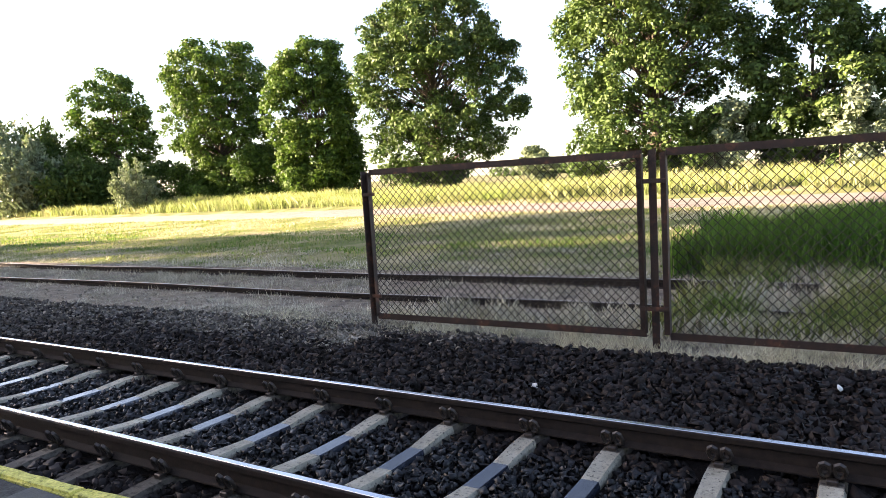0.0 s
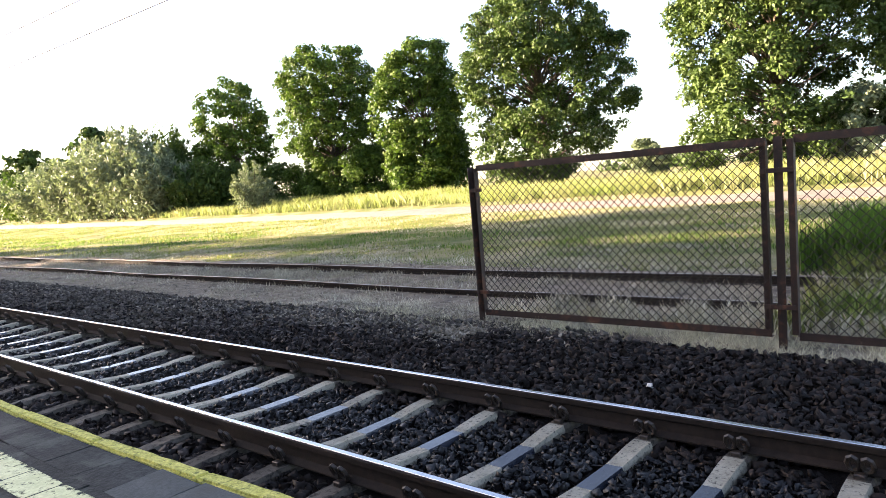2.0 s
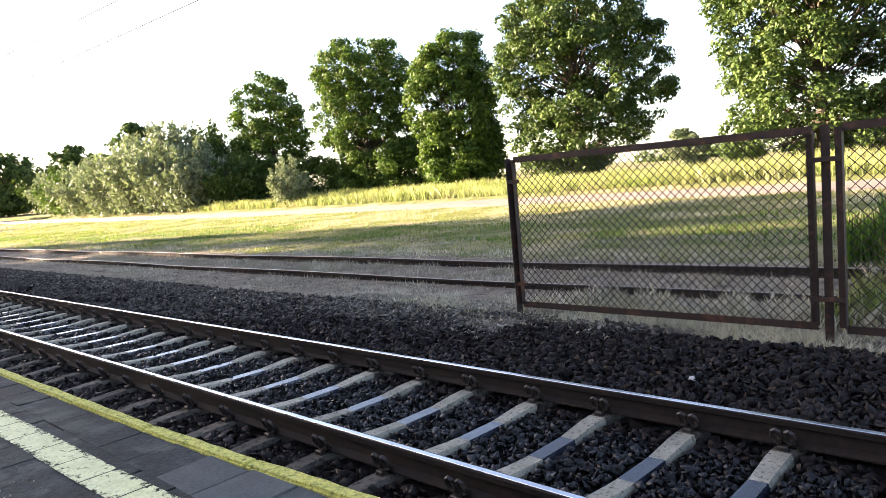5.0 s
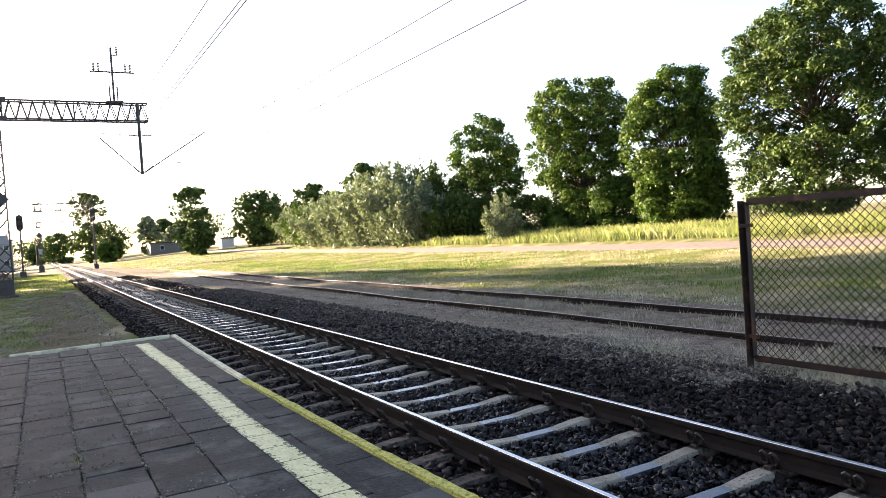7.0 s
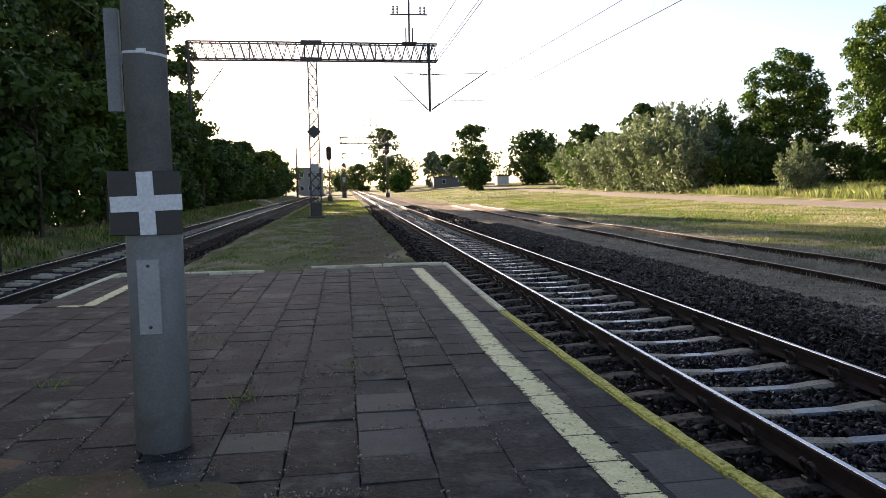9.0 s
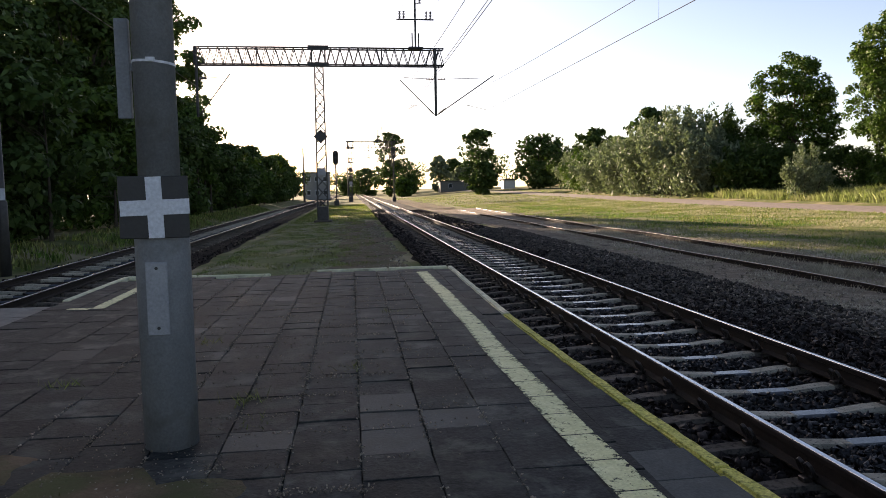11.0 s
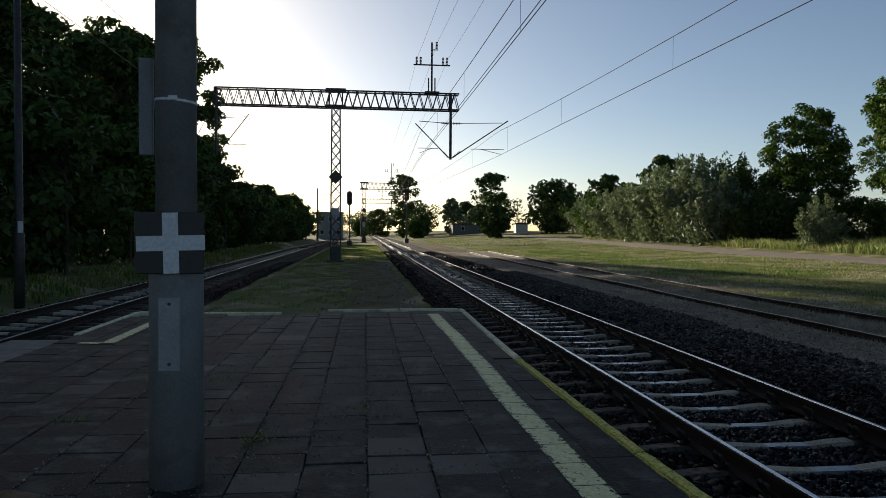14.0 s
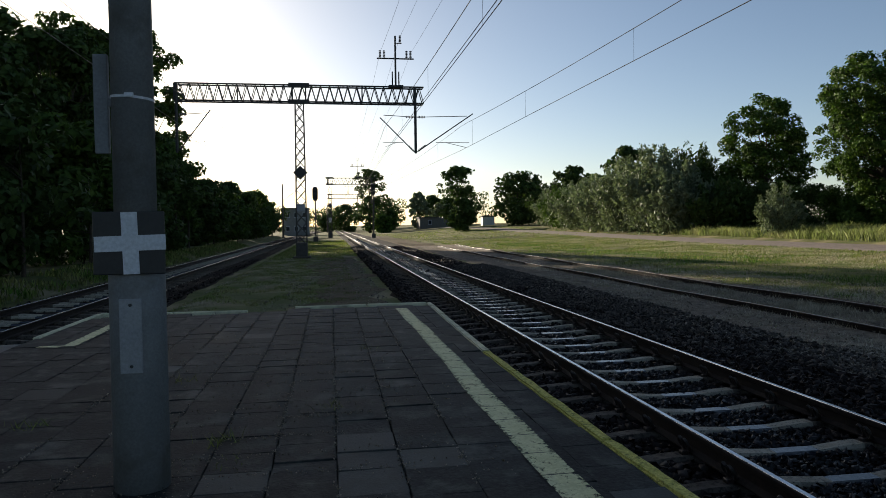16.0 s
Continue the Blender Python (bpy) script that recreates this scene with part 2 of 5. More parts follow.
def box(bm, x0, x1, y0, y1, z0, z1, bevel=0.0):
    r = bmesh.ops.create_cube(bm, size=1, matrix=Matrix.Translation(((x0 + x1) / 2, (y0 + y1) / 2, (z0 + z1) / 2)) @ Matrix.Diagonal((abs(x1 - x0), abs(y1 - y0), abs(z1 - z0), 1)))
    if bevel:
        edges = list({e for v in r["verts"] for e in v.link_edges})
        bmesh.ops.bevel(bm, geom=edges, offset=bevel, segments=1, affect="EDGES")
    return bm

def bar(bm, a, b, r, sides=6, r2=None):
    """A round bar from a to b, tapered if r2 is given."""
    a, b = Vector(a), Vector(b)
    d = b - a
    bmesh.ops.create_cone(bm, cap_ends=True, segments=sides, radius1=r, radius2=r if r2 is None else r2, depth=d.length,
                          matrix=Matrix.Translation((a + b) / 2) @ d.to_track_quat("Z", "Y").to_matrix().to_4x4())
    return bm

def sweep(bm, profile, path):
    """A closed outline of (across, up) carried along points (x, y, z) that run mainly along y."""
    rings = [[bm.verts.new((x + u, y, z + v)) for u, v in profile] for x, y, z in path]
    k = len(profile)
    for p, q in zip(rings, rings[1:]):
        for i in range(k):
            bm.faces.new((p[i], p[(i + 1) % k], q[(i + 1) % k], q[i]))
    bm.faces.new(rings[0])
    bm.faces.new(rings[-1][::-1])
    bmesh.ops.recalc_face_normals(bm, faces=bm.faces)
    return bm

def step(a, b, v):
    t = min(1, max(0, (v - a) / (b - a)))
    return t * t * (3 - 2 * t)

PROFILE = [(-3000, 0.0), (-30, 0.0), (-13, -0.1), (-11.6, -0.5), (-6.8, -0.5), (-6.0, -0.35), (-4.5, -0.38), (-1.4, -0.33), (-0.8, -0.30), (2.3, -0.30),
           (3.0, -0.26), (4.2, -0.26), (5.6, -0.34), (8.2, -0.24), (9.5, -0.18), (14, -0.12), (20, -0.06), (22.5, 0.0), (23.2, 0.03), (28.2, 0.12), (29.5, 0.35), (40, 0.8), (60, 1.0), (3000, 1.0)]

def ground_z(x, y):
    """The height of the ground."""
    z = float(np.interp(x, [p[0] for p in PROFILE], [p[1] for p in PROFILE]))
    return z + 1.0 * step(32, 170, y) * step(9, 26, x)

# ---- ground ----
def spaced(parts):
    return sorted({round(v, 3) for a, b, n in parts for v in np.linspace(a, b, n)})

gx = spaced([(-2500, -60, 8), (-60, -14, 12), (-14, 30, 110), (30, 60, 12), (60, 2500, 8)])
gy = spaced([(-2000, -30, 6), (-30, 70, 90), (70, 200, 30), (200, 2500, 8)])
gv = []
for y in gy:
    for x in gx:
        rough = 0.0 if abs(x) > 60 or abs(y) > 200 else 0.035 * noise.noise(Vector((x * 0.9, y * 0.9, 0))) * step(4.5, 9, abs(x - 0.75))
        gv.append((x, y, ground_z(x, y) + rough))
gf = [(j * len(gx) + i, j * len(gx) + i + 1, (j + 1) * len(gx) + i + 1, (j + 1) * len(gx) + i) for j in range(len(gy) - 1) for i in range(len(gx) - 1)]
ground = tagged(raw("ground", gv, gf, M_SOIL), "dry turf and worn grass beside the railway", "ground", kind="structure")

def strip(name, x0, x1, y0, y1, lift, material, nx=6, ny=60, wob=0.0, seed=0.0):
    """A surface that follows the ground a little above it, with uneven edges."""
    v, f = [], []
    for j, y in enumerate(np.linspace(y0, y1, ny)):
        e0, e1 = x0 + wob * noise.noise(Vector((y * 0.5, seed, 0))), x1 + wob * noise.noise(Vector((y * 0.5, seed + 9, 0)))
        for i in range(nx):
            x = e0 + (e1 - e0) * i / (nx - 1)
            edge = 0 < i < nx - 1
            v.append((x, y, ground_z(x, y) + (lift if edge else -0.06) + 0.02 * noise.noise(Vector((x * 2, y * 2, seed))) * edge))
    for j in range(ny - 1):
        for i in range(nx - 1):
            a = j * nx + i
            f.append((a, a + 1, a + nx + 1, a + nx))
    return raw(name, v, f, material)

tagged(strip("road", 23.2, 28.2, -60, 170, 0.06, M_ROAD, 8, 120, 0.5, 3.0), "pale gravel road along the meadow", "road", kind="structure")
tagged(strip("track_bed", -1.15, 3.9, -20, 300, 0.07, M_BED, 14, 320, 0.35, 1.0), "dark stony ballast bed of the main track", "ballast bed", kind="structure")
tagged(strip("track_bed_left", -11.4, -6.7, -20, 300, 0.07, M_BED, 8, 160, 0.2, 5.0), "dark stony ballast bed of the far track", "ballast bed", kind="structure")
tagged(strip("siding_bed", 3.6, 9.0, -20, 62, 0.05, M_SAND, 12, 120, 0.6, 7.0), "sandy gravel under the overgrown siding", "ground", kind="structure")

tagged(strip("worn_path", -3.3, -1.2, 11.75, 43, 0.02, M_EARTH, 10, 160, 1.6, 11.0), "worn brown earth beside the main track", "ground", kind="structure")
tagged(strip("worn_ground", 3.3, 7.4, 62.5, 130, 0.05, M_EARTH, 8, 50, 1.2, 13.0), "bare brown earth where the siding ends", "ground", kind="structure")

# ---- tracks ----
RAIL_WEB = [(-0.062, -0.15), (0.062, -0.15), (0.062, -0.14), (0.014, -0.118), (0.009, -0.05), (0.034, -0.038), (0.035, -0.008), (0.028, -0.003), (-0.028, -0.003), (-0.035, -0.008), (-0.034, -0.038), (-0.009, -0.05), (-0.014, -0.118), (-0.062, -0.14)]
RAIL_HEAD = [(-0.019, -0.0035), (0.019, -0.0035), (0.017, 0.0), (-0.017, 0.0)]

def rail(parent, path, old=False):
    body = part("rail", sweep(bmesh.new(), RAIL_WEB, path), M_RAIL, parent)
    part("rail_head", sweep(bmesh.new(), RAIL_HEAD, path), M_OLDHEAD if old else M_HEAD, body, "rusty running surface" if old else "shiny worn running surface")

def sleeper_mesh(bm, x0, z0):
    """A concrete sleeper, 2.5 m long, dipping between its two rail seats."""
    cuts = [(-1.25, -0.03, 0.142), (-1.0, -0.008, 0.14), (-0.62, 0.0, 0.136), (-0.5, -0.003, 0.134), (-0.38, -0.012, 0.13), (-0.25, -0.022, 0.126), (-0.12, -0.028, 0.124), (0.24, -0.028, 0.124), (0.34, -0.018, 0.127), (0.5, -0.003, 0.134), (0.62, 0.0, 0.136), (1.0, -0.008, 0.14), (1.25, -0.03, 0.142)]
    rings = []
    for x, dz, h in cuts:
        h *= 0.5
        t = h * 0.84
        rings.append([bm.verts.new((x0 + x, y, z0 + z)) for y, z in ((-h, -0.2), (h, -0.2), (h, dz - 0.03), (t, dz), (-t, dz), (-h, dz - 0.03))])
    for p, q in zip(rings, rings[1:]):
        for i in range(6):
            f = bm.faces.new((p[i], p[(i + 1) % 6], q[(i + 1) % 6], q[i]))
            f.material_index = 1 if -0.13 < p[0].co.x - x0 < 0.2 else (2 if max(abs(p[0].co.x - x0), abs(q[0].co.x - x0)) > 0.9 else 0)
    bm.faces.new(rings[0])
    bm.faces.new(rings[-1][::-1])
    bmesh.ops.recalc_face_normals(bm, faces=bm.faces)

def clip_mesh(bm, x0, y0, z0, side):
    """A sprung rail fastening: a shoulder and a round bar bent into two loops that stand side by side."""
    box(bm, x0 + side * 0.065, x0 + side * 0.12, y0 - 0.03, y0 + 0.03, z0 - 0.015, z0 + 0.02, 0.006)
    for dy in (-0.036, 0.036):
        loop = []
        for t in (k * math.pi / 4 for k in range(8)):
            hub = Vector((x0 + side * (0.088 + 0.02 * math.sin(t)), y0 + dy + 0.028 * math.cos(t), z0 + 0.066 + 0.043 * math.sin(t)))
            out = Vector((0, math.cos(t), math.sin(t)))
            loop.append([bm.verts.new(hub + 0.0145 * (out * math.cos(u) + Vector((1, 0, 0)) * math.sin(u))) for u in (j * math.pi / 2.5 for j in range(5))])
        for p, q in zip(loop, loop[1:] + loop[:1]):
            for j in range(5):
                bm.faces.new((p[j], p[(j + 1) % 5], q[(j + 1) % 5], q[j]))
    bar(bm, (x0 + side * 0.05, y0 - 0.045, z0 + 0.028), (x0 + side * 0.05, y0 + 0.045, z0 + 0.028), 0.012, 5)
    bmesh.ops.recalc_face_normals(bm, faces=bm.faces)

def track(label, x0, z0, ys, near, lead, path_of, clips=True):
    """Two rails 1.507 m apart on concrete sleepers; those past the near ones are one part."""
    t = thing("railway_track", label, "railway track")
    for dx in (0.0, 1.507):
        rail(t, [(x0 + dx + path_of(y), y, z0) for y in lead])
    first = clip_a = None
    rest = bmesh.new()
    for y in ys:
        if y < near:
            at = Matrix.Translation((path_of(y), y, 0)) @ Matrix.Rotation(0.012 * math.sin(y * 37.0), 4, "Z")
            if first is None:
                bm = bmesh.new()
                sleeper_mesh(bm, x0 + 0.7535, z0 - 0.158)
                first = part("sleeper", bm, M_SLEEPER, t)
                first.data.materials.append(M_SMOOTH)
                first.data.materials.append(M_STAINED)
                first.matrix_basis = at
                s = first
            else:
                s = again("sleeper", first, at, t)
            if clips and y < 22:
                if clip_a is None:
                    made = []
                    for rx in (0.0, 1.507):
                        for side in (-1, 1):
                            bm = bmesh.new()
                            clip_mesh(bm, x0 + rx, 0, z0 - 0.152, side)
                            made.append(part("rail_clip", bm, M_CLIP, s, "dark oily rail fastening"))
                    clip_a = made
                else:
                    for c in clip_a:
                        again("rail_clip", c, Matrix(), s)
        else:
            k = len(rest.verts)
            sleeper_mesh(rest, x0 + 0.7535, z0 - 0.158)
            rest.verts.ensure_lookup_table()
            bmesh.ops.translate(rest, verts=rest.verts[k:], vec=(path_of(y), y, 0))
            if len(rest.verts) > 6000:
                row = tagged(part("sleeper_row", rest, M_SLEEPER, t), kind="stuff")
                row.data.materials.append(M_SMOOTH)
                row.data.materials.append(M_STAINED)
                rest = bmesh.new()
    if len(rest.verts):
        row = tagged(part("sleeper_row", rest, M_SLEEPER, t), kind="stuff")
        row.data.materials.append(M_SMOOTH)
        row.data.materials.append(M_STAINED)
    return t

straight = lambda y: 0.0
lead = [float(v) for v in np.linspace(-20, 100, 25)] + [150.0, 220.0, 320.0, 500.0]
track("main railway track with polished rails on pale concrete sleepers", 0.0, 0.0, [2.6 + 0.6 * k for k in range(-18, 160)], 62, lead, straight)
track("second railway track beyond the platform on concrete sleepers", -9.88, -0.2, [0.3 + 0.6 * k for k in range(0, 130)], 40, lead, lambda y: 0.0 if y < 60 else 0.00009 * (y - 60) ** 2, False)

siding = thing("siding_track", "disused siding with rusty rails sunk in weeds", "railway track")
for x, z in ((6.07, -0.165), (7.6, -0.085)):
    rail(siding, [(x + 0.03 * math.sin(y * 0.35), y, z + 0.015 * math.sin(y * 0.6) + 0.5 * step(60, 120, y)) for y in np.linspace(-20, 58, 70)], True)

# ---- platform ----
EDGE = [(-20, -0.80), (2.0, -0.94), (3.4, -1.025), (4.3, -1.062), (5.4, -1.08), (7.0, -1.105), (9.2, -1.085), (11.5, -1.06)]
TOP = 0.30
def edge_x(y):
    return float(np.interp(y, [e[0] for e in EDGE], [e[1] for e in EDGE]))

bm = bmesh.new()
outline = [(edge_x(y) - 0.004, y) for y, _ in EDGE[:-1]] + [(-1.064, 11.46), (-6.05, 11.2), (-6.05, -20)]
lo, hi = [bm.verts.new((x, y, -0.6)) for x, y in outline], [bm.verts.new((x, y, TOP - 0.045)) for x, y in outline]
bm.faces.new(hi)
for i in range(len(lo)):
    j = (i + 1) % len(lo)
    bm.faces.new((lo[i], lo[j], hi[j], hi[i]))
bmesh.ops.recalc_face_normals(bm, faces=bm.faces)
platform = tagged(part("platform", bm, M_JOINT), "low island platform paved with grey concrete slabs", "platform", kind="structure")

def kerb(y0, y1, x0, x1, lift, m):
    """One length of kerb, with its corners rubbed round."""
    bm = bmesh.new()
    box(bm, -0.5, 0.5, -0.5, 0.5, -0.16, 0.0)
    bmesh.ops.bisect_plane(bm, geom=bm.verts[:] + bm.edges[:] + bm.faces[:], plane_co=(0, 0, 0), plane_no=(0, 1, 0))
    for k in (-0.4, -0.3, -0.2, -0.1, 0.1, 0.2, 0.3, 0.4):
        bmesh.ops.bisect_plane(bm, geom=bm.verts[:] + bm.edges[:] + bm.faces[:], plane_co=(0, k, 0), plane_no=(0, 1, 0))
    for v in bm.verts:
        t = v.co.y + 0.5
        if v.co.z > -0.01:
            v.co.z += 0.006 * noise.noise(Vector((v.co.x * 5, (y0 + t) * 7, 1.0)))
            v.co.x += 0.09 * noise.noise(Vector((v.co.x * 3, (y0 + t) * 5, 4.0)))
        v.co.x = (x0 + (x1 - x0) * t) + v.co.x * 0.085
        v.co.y = y0 + (y1 - y0) * t
        v.co.z += TOP + lift
    bmesh.ops.bevel(bm, geom=[e for e in bm.edges if e.calc_face_angle(0) > 0.8], offset=0.012, segments=2, affect="EDGES")
    part("kerb", bm, m, platform)

y = -6.0
while y < 11.4:
    y2 = min(y + 1.0, 11.49)
    kerb(y + 0.004, y2 - 0.004, edge_x(y) - 0.045, edge_x(y2) - 0.045, random.uniform(0.003, 0.012), M_KERB if y < 6.9 else M_ENDKERB)
    y = y2
def cross_kerb(x0, x1, ya, yb, m=M_ENDKERB):
    bm = bmesh.new()
    a, b = Vector((x0, ya, TOP - 0.056)), Vector((x1, yb, TOP - 0.056))
    d = (b - a)
    box(bm, 0, d.length, -0.04, 0.04, -0.07, 0.07, 0.01)
    bm.transform(Matrix.Translation(a) @ d.to_track_quat("X", "Z").to_matrix().to_4x4())
    part("kerb", bm, m, platform)
cross_kerb(-1.15, -2.1, 11.48, 11.46)
cross_kerb(-2.12, -3.24, 11.45, 11.4)
cross_kerb(-3.92, -5.0, 11.08, 11.11)
cross_kerb(-5.02, -6.06, 11.12, 11.26)
cross_kerb(-6.06, -6.07, 11.23, 10.13)
cross_kerb(-6.07, -6.07, 10.11, 8.95)

def painted(points, width, piece=0):
    """A painted line along points, laid on the slabs."""
    bm = bmesh.new()
    left, right = [], []
    pts = [Vector((x, y, TOP + 0.005)) for x, y in points]
    for i, p in enumerate(pts):
        d = (pts[min(i + 1, len(pts) - 1)] - pts[max(i - 1, 0)]).normalized()
        n = Vector((-d.y, d.x, 0)) * width / 2
        left.append(bm.verts.new(p + n))
        right.append(bm.verts.new(p - n))
    uv = bm.loops.layers.uv.new("across")
    for i in range(len(pts) - 1):
        if piece and i % piece == piece - 1:
            continue
        f = bm.faces.new((right[i], right[i + 1], left[i + 1], left[i]))
        for loop, u in zip(f.loops, (1, 1, 0, 0)):
            loop[uv].uv = (u, 0)
    return part("painted_line", bm, M_LINE, platform, "worn pale yellow safety line")

LINE = [(-6, -1.44), (0, -1.49), (3.1, -1.535), (3.9, -1.553), (5.0, -1.58), (6.4, -1.572), (8.0, -1.578), (9.0, -1.592), (10.78, -1.63)]
painted([(float(np.interp(y, [p[0] for p in LINE], [p[1] for p in LINE])) + 0.006 * math.sin(y * 3.1), y) for y in (-6 + 0.34 * (k // 3) + (0.0, 0.165, 0.33)[k % 3] for k in range(149))], 0.185, 3)
painted([(-5.5, 10.73), (-5.49, 9.23), (-5.48, 8.26)], 0.15)
painted([(-5.56, 8.26), (-5.8, 8.29)], 0.12)

crossing = thing("level_crossing", "pale concrete panels of a foot crossing beside the platform", "crossing")
for i in range(3):
    for j in range(2):
        bm = bmesh.new()
        box(bm, -6.12 - 0.62 * (i + 1) + 0.01, -6.12 - 0.62 * i, 7.38 + 0.7 * j, 8.07 + 0.7 * j, -0.3, TOP - 0.03 - 0.05 * i, 0.012)
        part("concrete_panel", bm, M_PLATSIDE, crossing)

# ---- post with sign ----
PX, PY = -3.60, 3.77
post = thing("lamp_post", "grey steel platform post with a wider sleeve at its foot", "lamp post")
def tube(x, y, rows, sides=28):
    bm = bmesh.new()
    rings = [[bm.verts.new((x + r * math.cos(2 * math.pi * i / sides), y + r * math.sin(2 * math.pi * i / sides), z)) for i in range(sides)] for z, r in rows]
    for p, q in zip(rings, rings[1:]):
        for i in range(sides):
            bm.faces.new((p[i], p[(i + 1) % sides], q[(i + 1) % sides], q[i]))
    bm.faces.new(rings[0][::-1])
    bm.faces.new(rings[-1])
    return bm
part("sleeve", tube(PX, PY, [(TOP - 0.05, 0.131), (1.36, 0.129), (1.4, 0.126), (1.42, 0.1)]), M_POLE, post, smooth=True)
part("shaft", tube(PX, PY, [(1.42, 0.098), (4.0, 0.094), (6.5, 0.075)]), M_POLE, post, smooth=True)
band = bmesh.new()
bmesh.ops.create_cone(band, cap_ends=False, segments=28, radius1=0.1, radius2=0.1, depth=0.012, matrix=Matrix.Translation((PX, PY, 2.19)) @ Matrix.Rotation(0.06, 4, "Y"))
box(band, PX - 0.01, PX + 0.03, PY - 0.108, PY - 0.098, 2.185, 2.205)
part("cable_tie", band, M_WHITE, post, "white plastic tie")
plate = part("plate", box(bmesh.new(), PX - 0.052, PX + 0.05, PY - 0.138, PY - 0.13, 0.88, 1.235, 0.003), M_PLATE, post, "dull aluminium plate with two screws")
for z in (0.915, 1.205):
    part("screw", bar(bmesh.new(), (PX, PY - 0.142, z), (PX, PY - 0.137, z), 0.008, 10), M_BLACK, plate)
sign = thing("cross_sign", "black square board with a white cross on the post", "sign")
part("board", box(bmesh.new(), PX - 0.155, PX + 0.165, PY - 0.15, PY - 0.139, 1.35, 1.645, 0.004), M_BLACK, sign)
tilt = Matrix.Translation((PX + 0.012, PY - 0.154, 1.497)) @ Matrix.Rotation(radians(-1.5), 4, "Y")
bm = bmesh.new()
w, h, a = 0.036, 0.145, 0.158
corners = [(-w, -h), (w, -h), (w, -w), (a, -w), (a, w), (w, w), (w, h), (-w, h), (-w, w), (-a, w), (-a, -w), (-w, -w)]
f = bm.faces.new([bm.verts.new((u, 0.002, v)) for u, v in corners])
r = bmesh.ops.extrude_face_region(bm, geom=[f])
bmesh.ops.translate(bm, verts=[v for v in r["geom"] if isinstance(v, bmesh.types.BMVert)], vec=(0, -0.004, 0))
bmesh.ops.recalc_face_normals(bm, faces=bm.faces)
bm.transform(tilt)
part("cross", bm, M_WHITE, sign, "white painted cross")
back = thing("metal_sign", "grey metal sign seen from its edge on the post", "sign")
part("panel", box(bmesh.new(), PX - 0.185, PX - 0.118, PY + 0.02, PY + 0.05, 1.93, 2.41, 0.004), M_POLE, back)
part("bracket", box(bmesh.new(), PX - 0.13, PX - 0.08, PY + 0.025, PY + 0.05, 2.16, 2.2), M_POLE, back)

far_post = thing("lamp_post", "slim grey post beyond the second track", "lamp post")
part("shaft", tube(-11.5, 19.4, [(-0.5, 0.13), (1.4, 0.13), (1.45, 0.1), (7.5, 0.08)], 16), M_STEEL, far_post, smooth=True)
part("plate", box(bmesh.new(), -11.46, -11.34, 19.24, 19.26, 1.45, 1.75), M_WHITE, far_post)

# ---- fence ----
def angle(bm, a, b, w=0.068, t=0.006, flip=1):
    """An L section from a to b in the plane of the fence."""
    a, b = Vector(a), Vector(b)
    d = b - a
    m = Matrix.Translation(a) @ d.to_track_quat("X", "Z").to_matrix().to_4x4()
    for bx in ((0, d.length, -t / 2, t / 2, -w / 2, w / 2), (0, d.length, -t / 2, w, -flip * w / 2 - t / 2, -flip * w / 2 + t / 2)):
        k = len(bm.verts)
        box(bm, *bx)
        bm.verts.ensure_lookup_table()
        bmesh.ops.transform(bm, matrix=m, verts=bm.verts[k:])

fence = thing("fence", "rusty brown steel fence with framed diamond-mesh panels", "fence")

def fence_panel(y0, y1, z0, z1, x):
    """A framed panel of diamond mesh; y0 is the farther end."""
    p = new("fence_panel")
    p.parent = fence
    for a, b in (((x, y0, z1), (x, y1, z1)), ((x, y0, z0), (x, y1, z0)), ((x, y0, z0), (x, y0, z1)), ((x, y1, z0), (x, y1, z1))):
        bm = bmesh.new()
        angle(bm, a, b)
        part("frame_bar", bm, M_IRON, p)
    bm = bmesh.new()
    cell, up = 0.09, 0.092
    ya, yb, za, zb = y1 + 0.03, y0 - 0.03, z0 + 0.03, z1 - 0.03
    slope = up / cell
    for sgn in (1, -1):
        c = -75
        while c < 75:
            o = c * cell
            pts = []
            # z = za + sgn * slope * (y - ya - o), cut to the panel
            for yy in (ya, yb):
                zz = za + sgn * slope * (yy - ya - o)
                if za <= zz <= zb:
                    pts.append((yy, zz))
            for zz in (za, zb):
                yy = ya + o + sgn * (zz - za) / slope
                if ya < yy < yb:
                    pts.append((yy, zz))
            if len(pts) >= 2:
                pts.sort()
                (p0, q0), (p1, q1) = pts[0], pts[-1]
                if abs(p1 - p0) > 0.02:
                    n = max(1, int((p1 - p0) / 0.5))
                    for s in range(n):
                        u0, u1 = s / n, (s + 1) / n
                        sag = lambda u: x + 0.012 * math.sin(3.1 * (p0 + (p1 - p0) * u) + 2 * (q0 + (q1 - q0) * u)) + sgn * 0.0022
                        bar(bm, (sag(u0), p0 + (p1 - p0) * u0, q0 + (q1 - q0) * u0), (sag(u1), p0 + (p1 - p0) * u1, q0 + (q1 - q0) * u1), 0.0046, 3)
            c += 1
    part("wire_mesh", bm, M_WIRE, p, "rusty diamond wire mesh")
    return p

fence_panel(5.26, 1.96, -0.05, 1.705, 4.1)
fence_panel(1.725, -1.5, -0.06, 1.71, 4.09)

